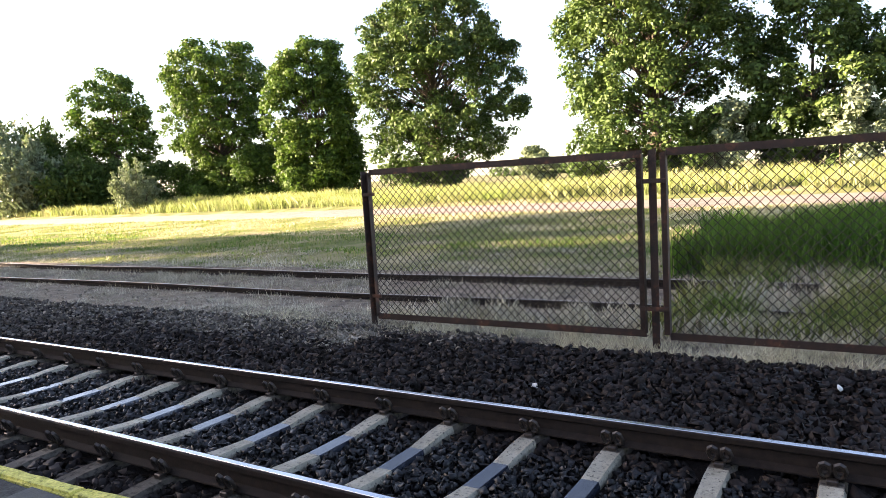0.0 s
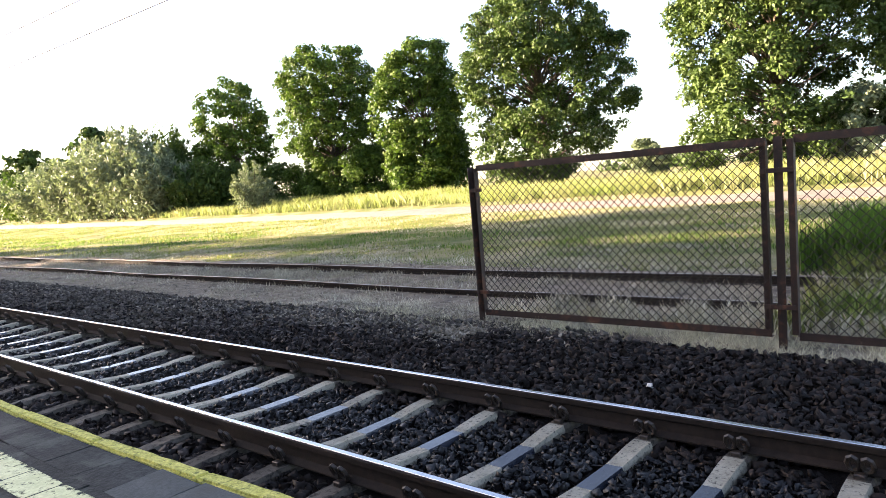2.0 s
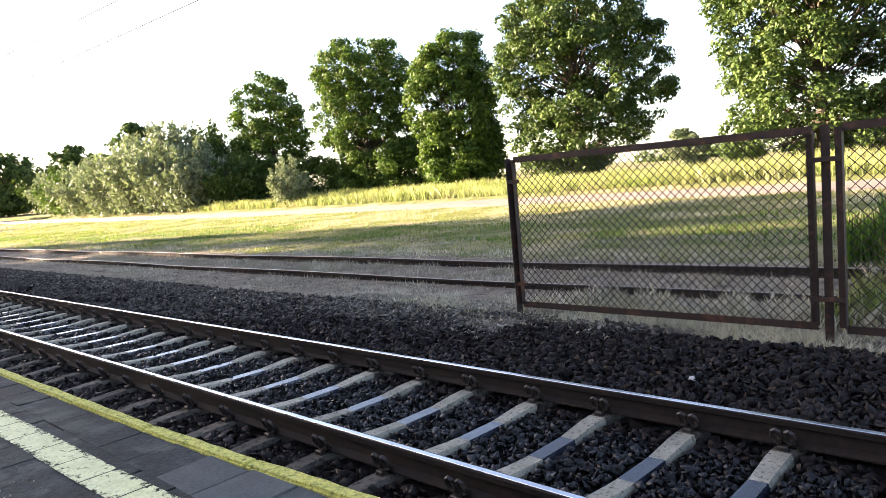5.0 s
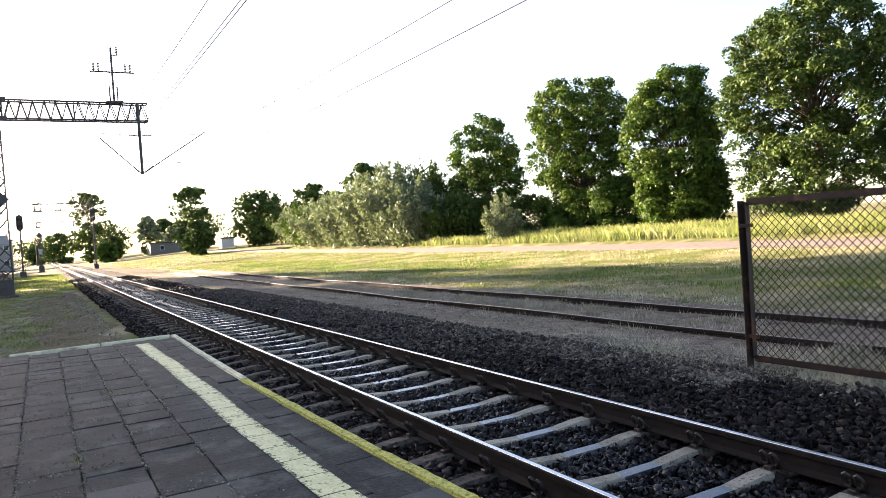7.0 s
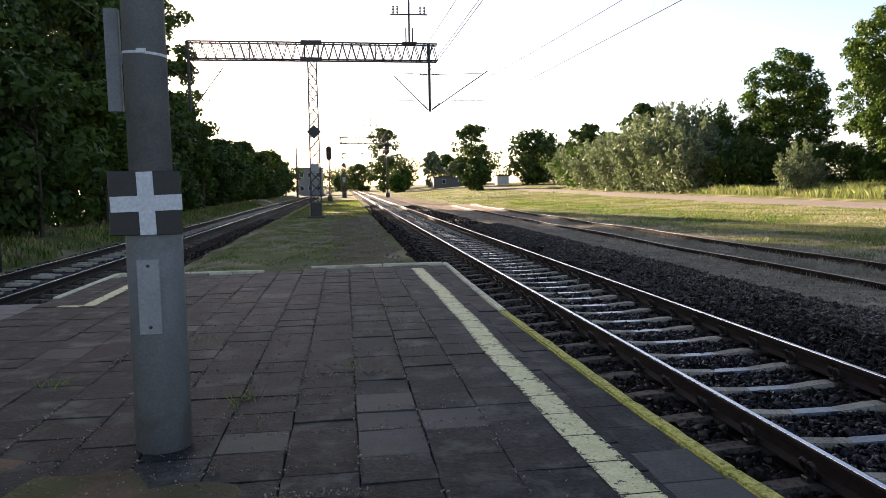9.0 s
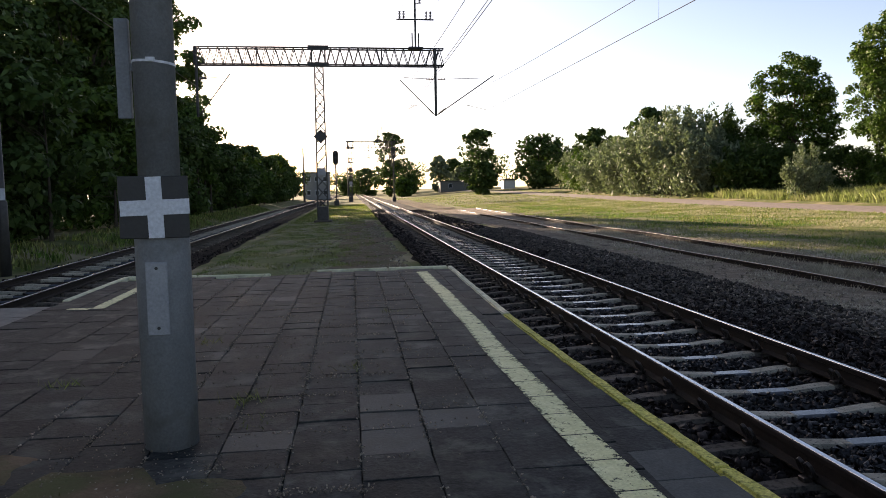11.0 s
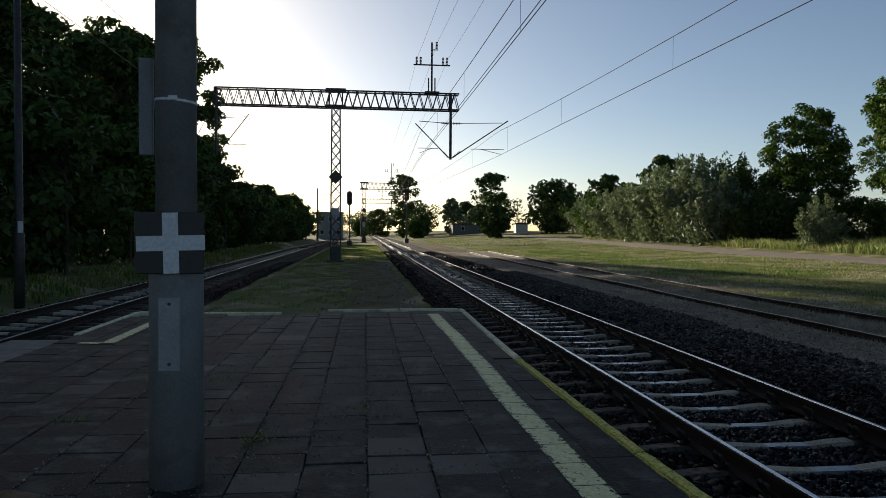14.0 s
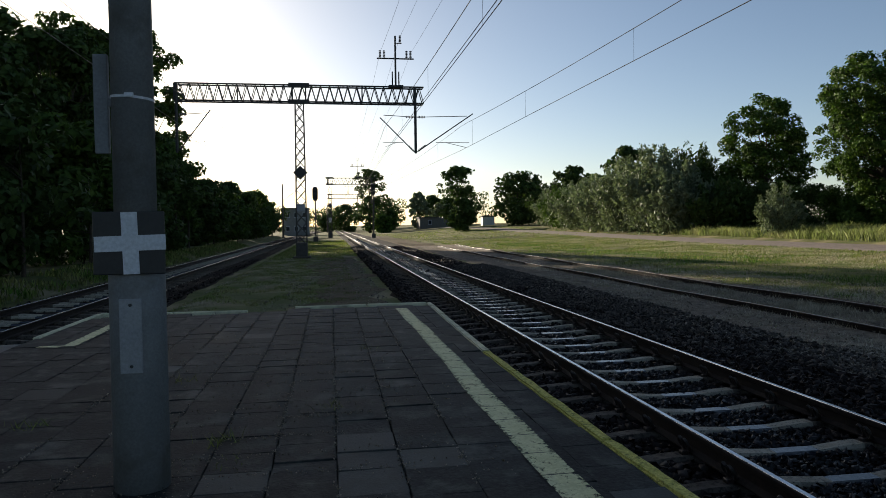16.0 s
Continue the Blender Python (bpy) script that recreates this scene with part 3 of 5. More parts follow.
def fence_post(x, y, top, lean, ahead=0.14, along=-0.01):
    p = new("fence_post")
    p.parent = fence
    bm = bmesh.new()
    angle(bm, (x, y, -0.45), (x + lean, y + along, top), 0.07, 0.008, -1)
    part("upright", bm, M_IRON, p)
    for z in (0.2, 1.44):
        part("bracket", box(bmesh.new(), x - 0.058, x - 0.046, y - 0.15, y + ahead, z - 0.022, z + 0.022, 0.003), M_IRON, p)
    return p
fence_post(4.13, 5.325, 1.72, 0.02, 0.04, 0.04)
fence_post(4.13, 1.875, 1.74, 0.0)
fence_post(4.13, -1.65, 1.7, 0.0)

# ---- overhead line ----
def lattice_beam(bm, a, b, w, h, n, r=0.035):
    """A box girder of four chords with zigzag bracing on its sides, along x."""
    (x0, y, z0), (x1, _, _) = a, b
    for dy in (-w / 2, w / 2):
        for dz in (0, h):
            bar(bm, (x0, y + dy, z0 + dz), (x1, y + dy, z0 + dz), r, 4)
        for i in range(n):
            u, v, m = x0 + (x1 - x0) * i / n, x0 + (x1 - x0) * (i + 1) / n, x0 + (x1 - x0) * (i + 0.5) / n
            bar(bm, (u, y + dy, z0), (m, y + dy, z0 + h), r * 0.55, 4)
            bar(bm, (m, y + dy, z0 + h), (v, y + dy, z0), r * 0.55, 4)
    for i in range(0, n + 1, 3):
        u = x0 + (x1 - x0) * i / n
        for dz in (0, h):
            bar(bm, (u, y - w / 2, z0 + dz), (u, y + w / 2, z0 + dz), r * 0.5, 4)

def lattice_mast(bm, x, y, z0, z1, w0, w1, n, r=0.035):
    """A square lattice mast with crossed bracing on each side."""
    def at(t, sx, sy):
        w = (w0 + (w1 - w0) * t) / 2
        return (x + sx * w, y + sy * w, z0 + (z1 - z0) * t)
    for sx in (-1, 1):
        for sy in (-1, 1):
            bar(bm, at(0, sx, sy), at(1, sx, sy), r, 4)
    for i in range(n):
        t0, t1 = i / n, (i + 1) / n
        for s in (-1, 1):
            bar(bm, at(t0, -1, s), at(t1, 1, s), r * 0.5, 4)
            bar(bm, at(t0, 1, s), at(t1, -1, s), r * 0.5, 4)
            bar(bm, at(t0, s, -1), at(t1, s, 1), r * 0.5, 4)
            bar(bm, at(t0, s, 1), at(t1, s, -1), r * 0.5, 4)

def insulator(bm, a, b):
    a, b = Vector(a), Vector(b)
    bar(bm, a, b, 0.025, 6)
    for i in range(5):
        c = a.lerp(b, (i + 0.5) / 5)
        d = (b - a).normalized() * 0.02
        bar(bm, c - d, c + d, 0.075, 8)

def gantry(y, mast_x, x0, x1, zb, label, n, hangers, post_x, detail=True):
    g = thing("overhead_line_gantry", label, "gantry", "overhead line gantries")
    bm = bmesh.new()
    base = -0.45
    lattice_mast(bm, mast_x, y, base + 0.9, zb + 0.05, 0.62, 0.5, 13 if detail else 8, 0.045)
    part("mast", bm, M_STEEL, g)
    part("foot", box(bmesh.new(), mast_x - 0.34, mast_x + 0.34, y - 0.34, y + 0.34, base - 0.2, base + 1.05, 0.05), M_STEEL, g, "riveted dark steel foot")
    part("footing", box(bmesh.new(), mast_x - 0.55, mast_x + 0.55, y - 0.55, y + 0.55, base - 0.4, base + 0.2, 0.04), M_STAINED, g, "concrete footing")
    bm = bmesh.new()
    lattice_beam(bm, (x0, y, zb), (x1, y, zb), 0.6, 1.0, n, 0.05)
    for x in (x0, mast_x - 0.4, mast_x + 0.4, x1 - 0.6):
        bar(bm, (x, y - 0.3, zb), (x, y - 0.3, zb + 1.0), 0.05, 4)
    for x in ((x0 + mast_x) / 2, (x1 + mast_x) / 2):
        bar(bm, (x, y - 0.3, zb), (x, y - 0.3, zb + 1.0), 0.04, 4)
    for z in (zb, zb + 1.0):
        box(bm, mast_x - 0.62, mast_x + 0.62, y - 0.34, y - 0.31, z - 0.13, z + 0.13)
    part("beam", bm, M_STEEL, g)
    bm = bmesh.new()
    for dx in (-0.2, 0.2):
        bar(bm, (post_x + dx, y, zb + 1), (post_x + dx, y, zb + 2.0), 0.04, 4)
    box(bm, post_x - 0.45, post_x + 0.45, y - 0.3, y + 0.3, zb + 1.0, zb + 1.12)
    bar(bm, (post_x, y, zb + 1.1), (post_x, y, zb + 4.2), 0.065, 6)
    bar(bm, (post_x - 1.15, y, zb + 2.8), (post_x + 1.15, y, zb + 2.8), 0.045, 4)
    bar(bm, (post_x, y, zb + 3.75), (post_x + 0.4, y, zb + 3.75), 0.03, 4)
    part("feeder_post", bm, M_STEEL, g)
    for dx in (-0.95, -0.7, 0.7, 0.95, 0.3):
        bm = bmesh.new()
        z = zb + 2.85 if abs(dx) > 0.5 else zb + 3.8
        insulator(bm, (post_x + dx, y, z), (post_x + dx, y, z + 0.45))
        part("insulator", bm, M_PORC, g)
    plate = bmesh.new()
    bmesh.ops.create_cube(plate, size=1, matrix=Matrix.Translation((mast_x, y - 0.36, 4.85)) @ Matrix.Rotation(radians(45), 4, "Y") @ Matrix.Diagonal((0.62, 0.03, 0.62, 1)))
    part("diamond_board", plate, M_BLACK, g, "dark diamond-shaped board")
    part("number_board", box(bmesh.new(), mast_x - 0.25, mast_x + 0.25, y - 0.38, y - 0.35, 2.5, 2.95), M_PLATE, g, "pale board with worn marks")
    for hx, arms in hangers:
        bm = bmesh.new()
        bar(bm, (hx, y - 0.3, zb + 1.0), (hx, y - 0.3, zb - 3.1), 0.085, 8)
        part("hanger", bm, M_STEEL, g)
        for s, reach, ztop in arms:
            bm = bmesh.new()
            tip = (hx + s * reach, y - 0.3, ztop)
            bar(bm, (hx + s * 0.1, y - 0.3, zb - 3.0), tip, 0.035, 6)
            bar(bm, (hx + s * 0.1, y - 0.3, zb - 0.85), (hx + s * reach * 0.9, y - 0.3, zb - 0.75), 0.022, 5)
            bar(bm, (hx + s * reach * 0.35, y - 0.3, zb - 2.42), (hx + s * reach * 0.93, y - 0.3, zb - 2.42), 0.02, 5)
            bar(bm, (hx + s * reach * 0.52, y - 0.3, zb - 2.42), (hx + s * reach * 0.88, y - 0.3, zb - 2.72), 0.016, 5)
            part("cantilever", bm, M_STEEL, g)
            bm = bmesh.new()
            insulator(bm, (hx + s * 0.15, y - 0.3, zb - 2.95), (hx + s * (0.15 + reach * 0.13), y - 0.3, zb - 2.95 + (ztop - zb + 3.0) * 0.15))
            part("insulator", bm, M_PORC, g)
            bm = bmesh.new()
            insulator(bm, (hx + s * 0.12, y - 0.3, zb - 0.85), (hx + s * 0.6, y - 0.3, zb - 0.84))
            part("insulator", bm, M_PORC, g)
    return g

gantry(44.3, -4.42, -11.65, 3.2, 9.15, "steel lattice gantry carrying the overhead line on one mast", 27, [(2.67, [(-1, 2.2, 8.25), (1, 3.65, 8.55)]), (-11.55, [(1, 1.95, 8.6)])], 1.5)
gantry(114.0, -2.7, -3.0, 4.6, 8.25, "far steel lattice gantry over the main track", 12, [(3.9, [(-1, 2.2, 7.4)])], 1.7, False)
gantry(172.0, -2.7, -3.0, 4.6, 8.25, "far steel lattice gantry over the main track", 10, [(3.9, [(-1, 2.2, 7.4)])], 1.7, False)

def catenary_mast(x, y, height, side):
    """A slim mast with a cantilever over the track."""
    c = thing("catenary_mast", "slim grey mast holding the overhead line far along the track", "mast", "far catenary masts")
    z = ground_z(x, y) - 0.2
    part("pole", bar(bmesh.new(), (x, y, z), (x, y, height), 0.2, 8, 0.12), M_STEEL, c)
    part("footing", box(bmesh.new(), x - 0.35, x + 0.35, y - 0.35, y + 0.35, z - 0.3, z + 0.35, 0.03), M_STAINED, c)
    bm = bmesh.new()
    bar(bm, (x, y, height - 3.2), (x + side * 2.6, y, height - 1.2), 0.05, 5)
    bar(bm, (x, y, height - 1.2), (x + side * 2.4, y, height - 1.2), 0.04, 5)
    part("cantilever", bm, M_STEEL, c)
for mx, my, mh, side in ((-11.4, 135, 9.6, 1), (-3.6, 225, 9.0, 1), (5.2, 240, 9.0, -1), (-4.2, 285, 9.0, 1), (4.6, 300, 9.0, -1), (-12.0, 215, 9.0, 1), (-11.5, 290, 9.0, 1), (-4.6, 350, 9.0, 1), (4.4, 370, 9.0, -1)):
    catenary_mast(mx, my, mh, side)

SPANS = (-25, 44.3, 114, 172)

def catenary(label, contact, carrier, y0, y1, spans, double=False, first=2.5, every=5.2):
    """A carrier wire that sags between its supports, a contact wire under it, and droppers."""
    c = thing("overhead_wire", label, "overhead wire", "overhead wires")
    def xat(y):
        return float(np.interp(y, [s[0] for s in spans], [s[1] for s in spans]))
    def carry(y):
        for a, b in zip(SPANS, SPANS[1:]):
            if a <= y <= b:
                t = (y - a) / (b - a)
                return carrier - 4 * (carrier - contact - 0.45) * t * (1 - t) * 0.6
        return carrier
    ys = [float(v) for v in np.linspace(y0, y1, 70)]
    for name, fz, r in (("contact_wire", lambda y: contact, 0.013), ("carrier_wire", carry, 0.013)):
        bm = bmesh.new()
        for a, b in zip(ys, ys[1:]):
            bar(bm, (xat(a), a, fz(a)), (xat(b), b, fz(b)), r, 4)
        part(name, bm, M_CABLE, c)
    if double:
        bm = bmesh.new()
        for a, b in zip(ys, ys[1:]):
            bar(bm, (xat(a) - 0.1, a, contact), (xat(b) - 0.1, b, contact), 0.012, 4)
        part("contact_wire", bm, M_CABLE, c)
    y = y0 + first
    while y < min(y1, 90):
        part("dropper", bar(bmesh.new(), (xat(y), y, contact), (xat(y), y, carry(y)), 0.005, 3), M_CABLE, c)
        y += every
    return c

catenary("overhead wires above the main track", 6.1, 7.8, -14, 172, [(-25, 0.9), (44, 0.8), (114, 1.6), (172, 1.6)], True, 3.0, 9.0)
catenary("overhead wires above the siding", 6.35, 7.9, -14, 114, [(-25, 7.2), (15, 6.4), (31, 6.01), (44, 5.75), (114, 2.4)], False, 12.4, 10.8)
catenary("overhead wires above the second track", 6.35, 8.2, 6, 160, [(-25, -9.2), (44, -9.5), (100, -8.9), (160, -7.4)])
feeder = thing("feeder_cables", "thin feeder cables on the gantry tops", "overhead wire")
for dx, z in ((-0.95, 12.3), (0.95, 12.3), (0.3, 13.3)):
    for a, b in ((-25, 44.3), (44.3, 114)):
        bm = bmesh.new()
        pts = [(1.5 + dx, a + (b - a) * i / 16, z - 1.1 * 4 * (i / 16) * (1 - i / 16)) for i in range(17)]
        for p, q in zip(pts, pts[1:]):
            bar(bm, p, q, 0.008, 3)
        part("cable", bm, M_CABLE, feeder)

def signal(x, y, h, label):
    s = thing("railway_signal", label, "railway signal", "railway signals")
    z = ground_z(x, y)
    part("post", bar(bmesh.new(), (x, y, z - 0.2), (x, y, h), 0.09, 8), M_STEEL, s)
    part("foot", box(bmesh.new(), x - 0.3, x + 0.3, y - 0.3, y + 0.3, z - 0.2, z + 0.7, 0.05), M_STEEL, s)
    bm = bmesh.new()
    bar(bm, (x, y - 0.2, h - 0.9), (x, y - 0.14, h - 0.9), 0.34, 16)
    bar(bm, (x, y - 0.2, h + 0.2), (x, y - 0.14, h + 0.2), 0.34, 16)
    box(bm, x - 0.34, x + 0.34, y - 0.2, y - 0.14, h - 0.9, h + 0.2)
    head = part("head", bm, M_BLACK, s, "black rounded signal board")
    for k in range(4):
        part("lens", bar(bmesh.new(), (x, y - 0.4, h - 0.85 + 0.34 * k), (x, y - 0.2, h - 0.85 + 0.34 * k), 0.11, 10), M_BLACK, head)
    bm = bmesh.new()
    for k in range(int(h * 2.4)):
        bar(bm, (x - 0.2, y + 0.15, z + 0.4 * k), (x + 0.2, y + 0.15, z + 0.4 * k), 0.018, 4)
    for dx in (-0.2, 0.2):
        bar(bm, (x + dx, y + 0.15, z), (x + dx, y + 0.15, h), 0.02, 4)
    part("ladder", bm, M_STEEL, s)
signal(3.7, 106, 7.4, "tall black colour-light signal beside the main track")
signal(-4.5, 90, 6.0, "black colour-light signal on the strip between the tracks")

# ---- far buildings ----
def house(x, y, w, d, h, label, name="house", rows=2, cols=3, wall=None):
    t = thing(name, label, "building")
    z = ground_z(x, y)
    part("wall", box(bmesh.new(), x - w / 2, x + w / 2, y, y + d, z - 0.3, z + h), wall or M_RENDER, t)
    part("roof", box(bmesh.new(), x - w / 2 - 0.25, x + w / 2 + 0.25, y - 0.3, y + d + 0.3, z + h, z + h + 0.25), M_ROOF, t)
    for r in range(rows):
        for c in range(cols):
            cx, cz = x - w / 2 + w * (c + 0.5) / cols, z + h * (r + 0.55) / rows
            win = part("window", box(bmesh.new(), cx - 0.45, cx + 0.45, y - 0.03, y + 0.05, cz - 0.55, cz + 0.55), M_WHITE, t)
            part("pane", box(bmesh.new(), cx - 0.38, cx + 0.38, y - 0.04, y - 0.032, cz - 0.47, cz + 0.47), M_GLASS, win)
    return t
house(-10.2, 160, 5.4, 8, 6.0, "two-storey flat-roofed pale signal house beside the second track")
house(24.0, 172, 10, 5, 2.3, "low grey shed with a flat roof behind the meadow", "shed", 1, 2, M_PLATSIDE)
house(31.3, 150, 2.6, 2.2, 1.9, "small white metal cabin at the edge of the meadow", "cabin", 0, 0, M_SHEET)

# ---- plants ----
rng = np.random.default_rng(7)

def polys(name, v, material, parent=None):
    """Many separate faces at once; v has the shape (faces, corners, 3)."""
    n, k = v.shape[:2]
    me = bpy.data.meshes.new(name)
    me.vertices.add(n * k)
    me.vertices.foreach_set("co", v.astype(np.float32).ravel())
    me.loops.add(n * k)
    me.loops.foreach_set("vertex_index", np.arange(n * k, dtype=np.int32))
    me.polygons.add(n)
    me.polygons.foreach_set("loop_start", np.arange(0, n * k, k, dtype=np.int32))
    me.update(calc_edges=True)
    me.materials.append(material)
    ob = new(name, me)
    if parent:
        ob.parent = parent
    return ob

def unit(n):
    d = rng.normal(size=(n, 3))
    return d / np.linalg.norm(d, axis=1, keepdims=True)

def leaves(centres, radii, n, size):
    """Leaf clumps on and inside a set of rounded boughs."""
    k = rng.choice(len(centres), n, p=radii ** 2 / np.sum(radii ** 2))
    d = unit(n)
    d[:, 2] = np.where(rng.random(n) < 0.3, np.abs(d[:, 2]), d[:, 2])
    p = centres[k] + d * (radii[k] * (0.5 + 0.62 * rng.random(n) ** 0.75))[:, None] * np.array([1, 1, 0.78])
    nrm = d * 0.8 + unit(n) * 0.75 + np.array([0, 0, 0.35])
    nrm /= np.linalg.norm(nrm, axis=1, keepdims=True)
    u = np.cross(nrm, unit(n))
    u /= np.linalg.norm(u, axis=1, keepdims=True)
    w = np.cross(nrm, u)
    s = (size * (0.55 + 0.9 * rng.random(n)))[:, None]
    droop = np.array([0, 0, -1]) * s * 0.25
    return np.stack([p - u * s + droop, p - w * s * 0.55, p + u * s + droop, p + w * s * 0.55], 1)

def stem_parts(t, x, y, z, height, width, lean, ends, bush):
    """A tapered trunk, or the three stems of a bush, each with the limbs that grow from it."""
    stems = [(x, y)] if not bush else [(x + 0.2 * width * math.cos(i), y + 0.2 * width * math.sin(i)) for i in range(3)]
    girth = 0.018 * height if not bush else 0.01 * height
    for k, (sx, sy) in enumerate(stems):
        bm = bmesh.new()
        pts = [Vector(p) for p in ((sx, sy, z - 0.3), (sx + 0.05, sy, z + height * 0.2), (sx + lean * 0.3, sy + 0.1, z + height * 0.5), (sx + lean * 0.8, sy, z + height * 0.85))]
        for i, (p, q) in enumerate(zip(pts, pts[1:])):
            bar(bm, p, q, girth * (1.25 - 0.38 * i), 9, girth * (0.87 - 0.38 * i))
        for c in ends[k::len(stems)]:
            f = max(0.12, (c[2] - z) * 0.62 / height)
            i = 0 if f < 0.2 else 1 if f < 0.5 else 2
            lo, hi = (0.0, 0.2, 0.5)[i], (0.2, 0.5, 0.85)[i]
            p = pts[i].lerp(pts[i + 1], min(1.0, (f - lo) / (hi - lo)))
            q = Vector(c)
            m = p.lerp(q, 0.5) + Vector((0, 0, -0.05 * (q - p).length))
            bar(bm, p, m, girth * 0.26, 5, girth * 0.15)
            bar(bm, m, q, girth * 0.15, 5, girth * 0.04)
        part("stem" if bush else "trunk", bm, M_BARK, t)

def old_tree(label, x, y, profile, material, boughs, count, size, bough, gaps=-0.3, group=""):
    """A grown tree; its crown follows a profile of height, reach to one side and reach to the other, in metres."""
    z = ground_z(x, y) - 0.05
    t = thing("tree", label, "tree", group)
    d = Vector((x, y, 0)).normalized()
    across = Vector((d.y, -d.x, 0))
    hs, left, right = ([p[k] for p in profile] for k in range(3))
    top = max(hs)
    wide = max(l + r for l, r in zip(left, right))
    cs, rs, tries = [], [], 0
    while len(cs) < boughs and tries < boughs * 60:
        tries += 1
        h = rng.uniform(0.1, top)
        l, r = np.interp(h, hs[::-1], left[::-1]), np.interp(h, hs[::-1], right[::-1])
        if rng.random() > (l + r) / wide:
            continue
        rad = bough * (0.6 + 0.7 * rng.random())
        a, q = rng.random() * 2 * math.pi, rng.random() ** 0.33
        u = math.cos(a) * q
        u *= max(0.2, (r if u > 0 else l) * 0.99 - rad * 0.35)
        v = math.sin(a) * q * max(0.2, (l + r) / 2 - rad * 0.4)
        p = Vector((x, y, z + 1.02 * min(h, top - rad * 0.25))) + across * u + d * v
        if noise.noise(p * 0.5) < gaps and q > 0.35:
            continue
        cs.append(tuple(p))
        rs.append(rad)
    cs, rs = np.array(cs), np.array(rs)
    stem_parts(t, x, y, z, top, wide, 0.0, cs[::4], False)
    polys("crown", leaves(cs, rs, count, size), material, t)
    return t

def shoot_bush(label, x, y, height, width, material, shoots=80, count=14000, size=0.15, group=""):
    """A dense bush of upright shoots that fan out from the ground, with narrow leaves along them."""
    z = ground_z(x, y) - 0.05
    t = thing("bush", label, "bush", group)
    n = shoots
    a, q = rng.random(n) * 2 * math.pi, np.sqrt(rng.random(n))
    foot = np.stack([x + 0.22 * width * q * np.cos(a), y + 0.22 * width * q * np.sin(a), np.full(n, z)], 1)
    tip = np.stack([x + 0.5 * width * q * np.cos(a), y + 0.5 * width * q * np.sin(a), z + height * (1 - 0.5 * q ** 2.2) * rng.uniform(0.72, 1.04, n)], 1)
    for i in range(0, n, max(1, n // 6)):
        bm = bmesh.new()
        mid = (Vector(foot[i]) + Vector(tip[i])) / 2 + Vector((0, 0, 0.08 * height))
        bar(bm, foot[i], mid, 0.05, 6, 0.03)
        bar(bm, mid, tip[i], 0.03, 6, 0.008)
        part("stem", bm, M_BARK, t)
    k = rng.integers(0, n, count)
    s = 0.03 + 0.97 * rng.random(count) ** 0.8
    arch = np.stack([np.zeros(count), np.zeros(count), 0.32 * height * s * (1 - s)], 1)
    p = foot[k] + (tip[k] - foot[k]) * s[:, None] + arch + rng.normal(0, 1, (count, 3)) * (0.07 * width * (1.15 - 0.95 * s))[:, None] * np.array([1, 1, 0.6])
    grow = (tip[k] - foot[k]) / np.linalg.norm(tip[k] - foot[k], axis=1, keepdims=True)
    u = grow * 0.7 + unit(count) * 0.8
    u /= np.linalg.norm(u, axis=1, keepdims=True)
    w = np.cross(u, unit(count))
    w /= np.linalg.norm(w, axis=1, keepdims=True)
    g = (size * (0.6 + 0.8 * rng.random(count)))[:, None]
    polys("crown", np.stack([p - u * g, p - w * g * 0.34, p + u * g, p + w * g * 0.34], 1), material, t)
    return t

def tree(name, label, x, y, height, width, low, material, boughs=46, count=12000, size=0.2, shape=0.55, bough=0.2, lean=0.0, bush=False, group="", taper=0.12):
    """A tapered trunk with limbs that reach the boughs of an uneven crown."""
    z = ground_z(x, y) - 0.05
    t = thing(name, label, "bush" if bush else "tree", group)
    cs, rs = [], []
    while len(cs) < boughs:
        h = rng.random()
        r = (width / 2) * (max(0.0, 1 - (2 * h - 1) ** 2) ** shape) * (1.0 - taper * h)
        a = rng.random() * 2 * math.pi
        q = rng.random() ** 0.5
        lump = 0.93 + 0.36 * noise.noise(Vector((x + 2.2 * math.cos(a), y + 2.2 * math.sin(a), h * 5)))
        rad = width * bough * (0.55 + 0.6 * rng.random())
        c = (x + lean * h + math.cos(a) * max(0.0, r * q * lump - rad * 0.35), y + math.sin(a) * max(0.0, r * q * lump - rad * 0.35), z + low + (height - low - rad * 0.5) * (h * 0.94 + 0.05))
        cs.append(c)
        rs.append(rad)
    cs, rs = np.array(cs), np.array(rs)
    stem_parts(t, x, y, z, height, width, lean, cs[::3], bush)
    polys("crown", leaves(cs, rs, count, size), material, t)
    return t

# the row of old trees behind the meadow
ROW = "old trees behind the meadow"
old_tree("tall slender horse chestnut with a loose dark crown", 39.0, 62.6, [(12.6, 0.6, 0.6), (12.1, 2.0, 1.3), (10.6, 3.8, 2.3), (8.6, 4.6, 3.5), (6.4, 4.2, 3.9), (4.4, 4.3, 4.1), (2.0, 4.0, 4.0), (0.0, 3.2, 3.6)], M_LEAF, 260, 30000, 0.155, 0.66, -0.42, ROW)
old_tree("round-headed horse chestnut with a dense sunlit crown", 39.9, 49.0, [(13.2, 0.9, 1.8), (12.8, 2.8, 3.2), (11.9, 4.3, 4.3), (10.2, 5.0, 4.9), (7.9, 4.8, 4.6), (5.8, 4.6, 4.7), (4.4, 3.9, 4.7), (3.4, 2.4, 4.7), (2.1, 3.2, 4.7), (0.0, 2.7, 4.5)], M_LEAF, 430, 62000, 0.13, 0.66, -0.42, ROW)
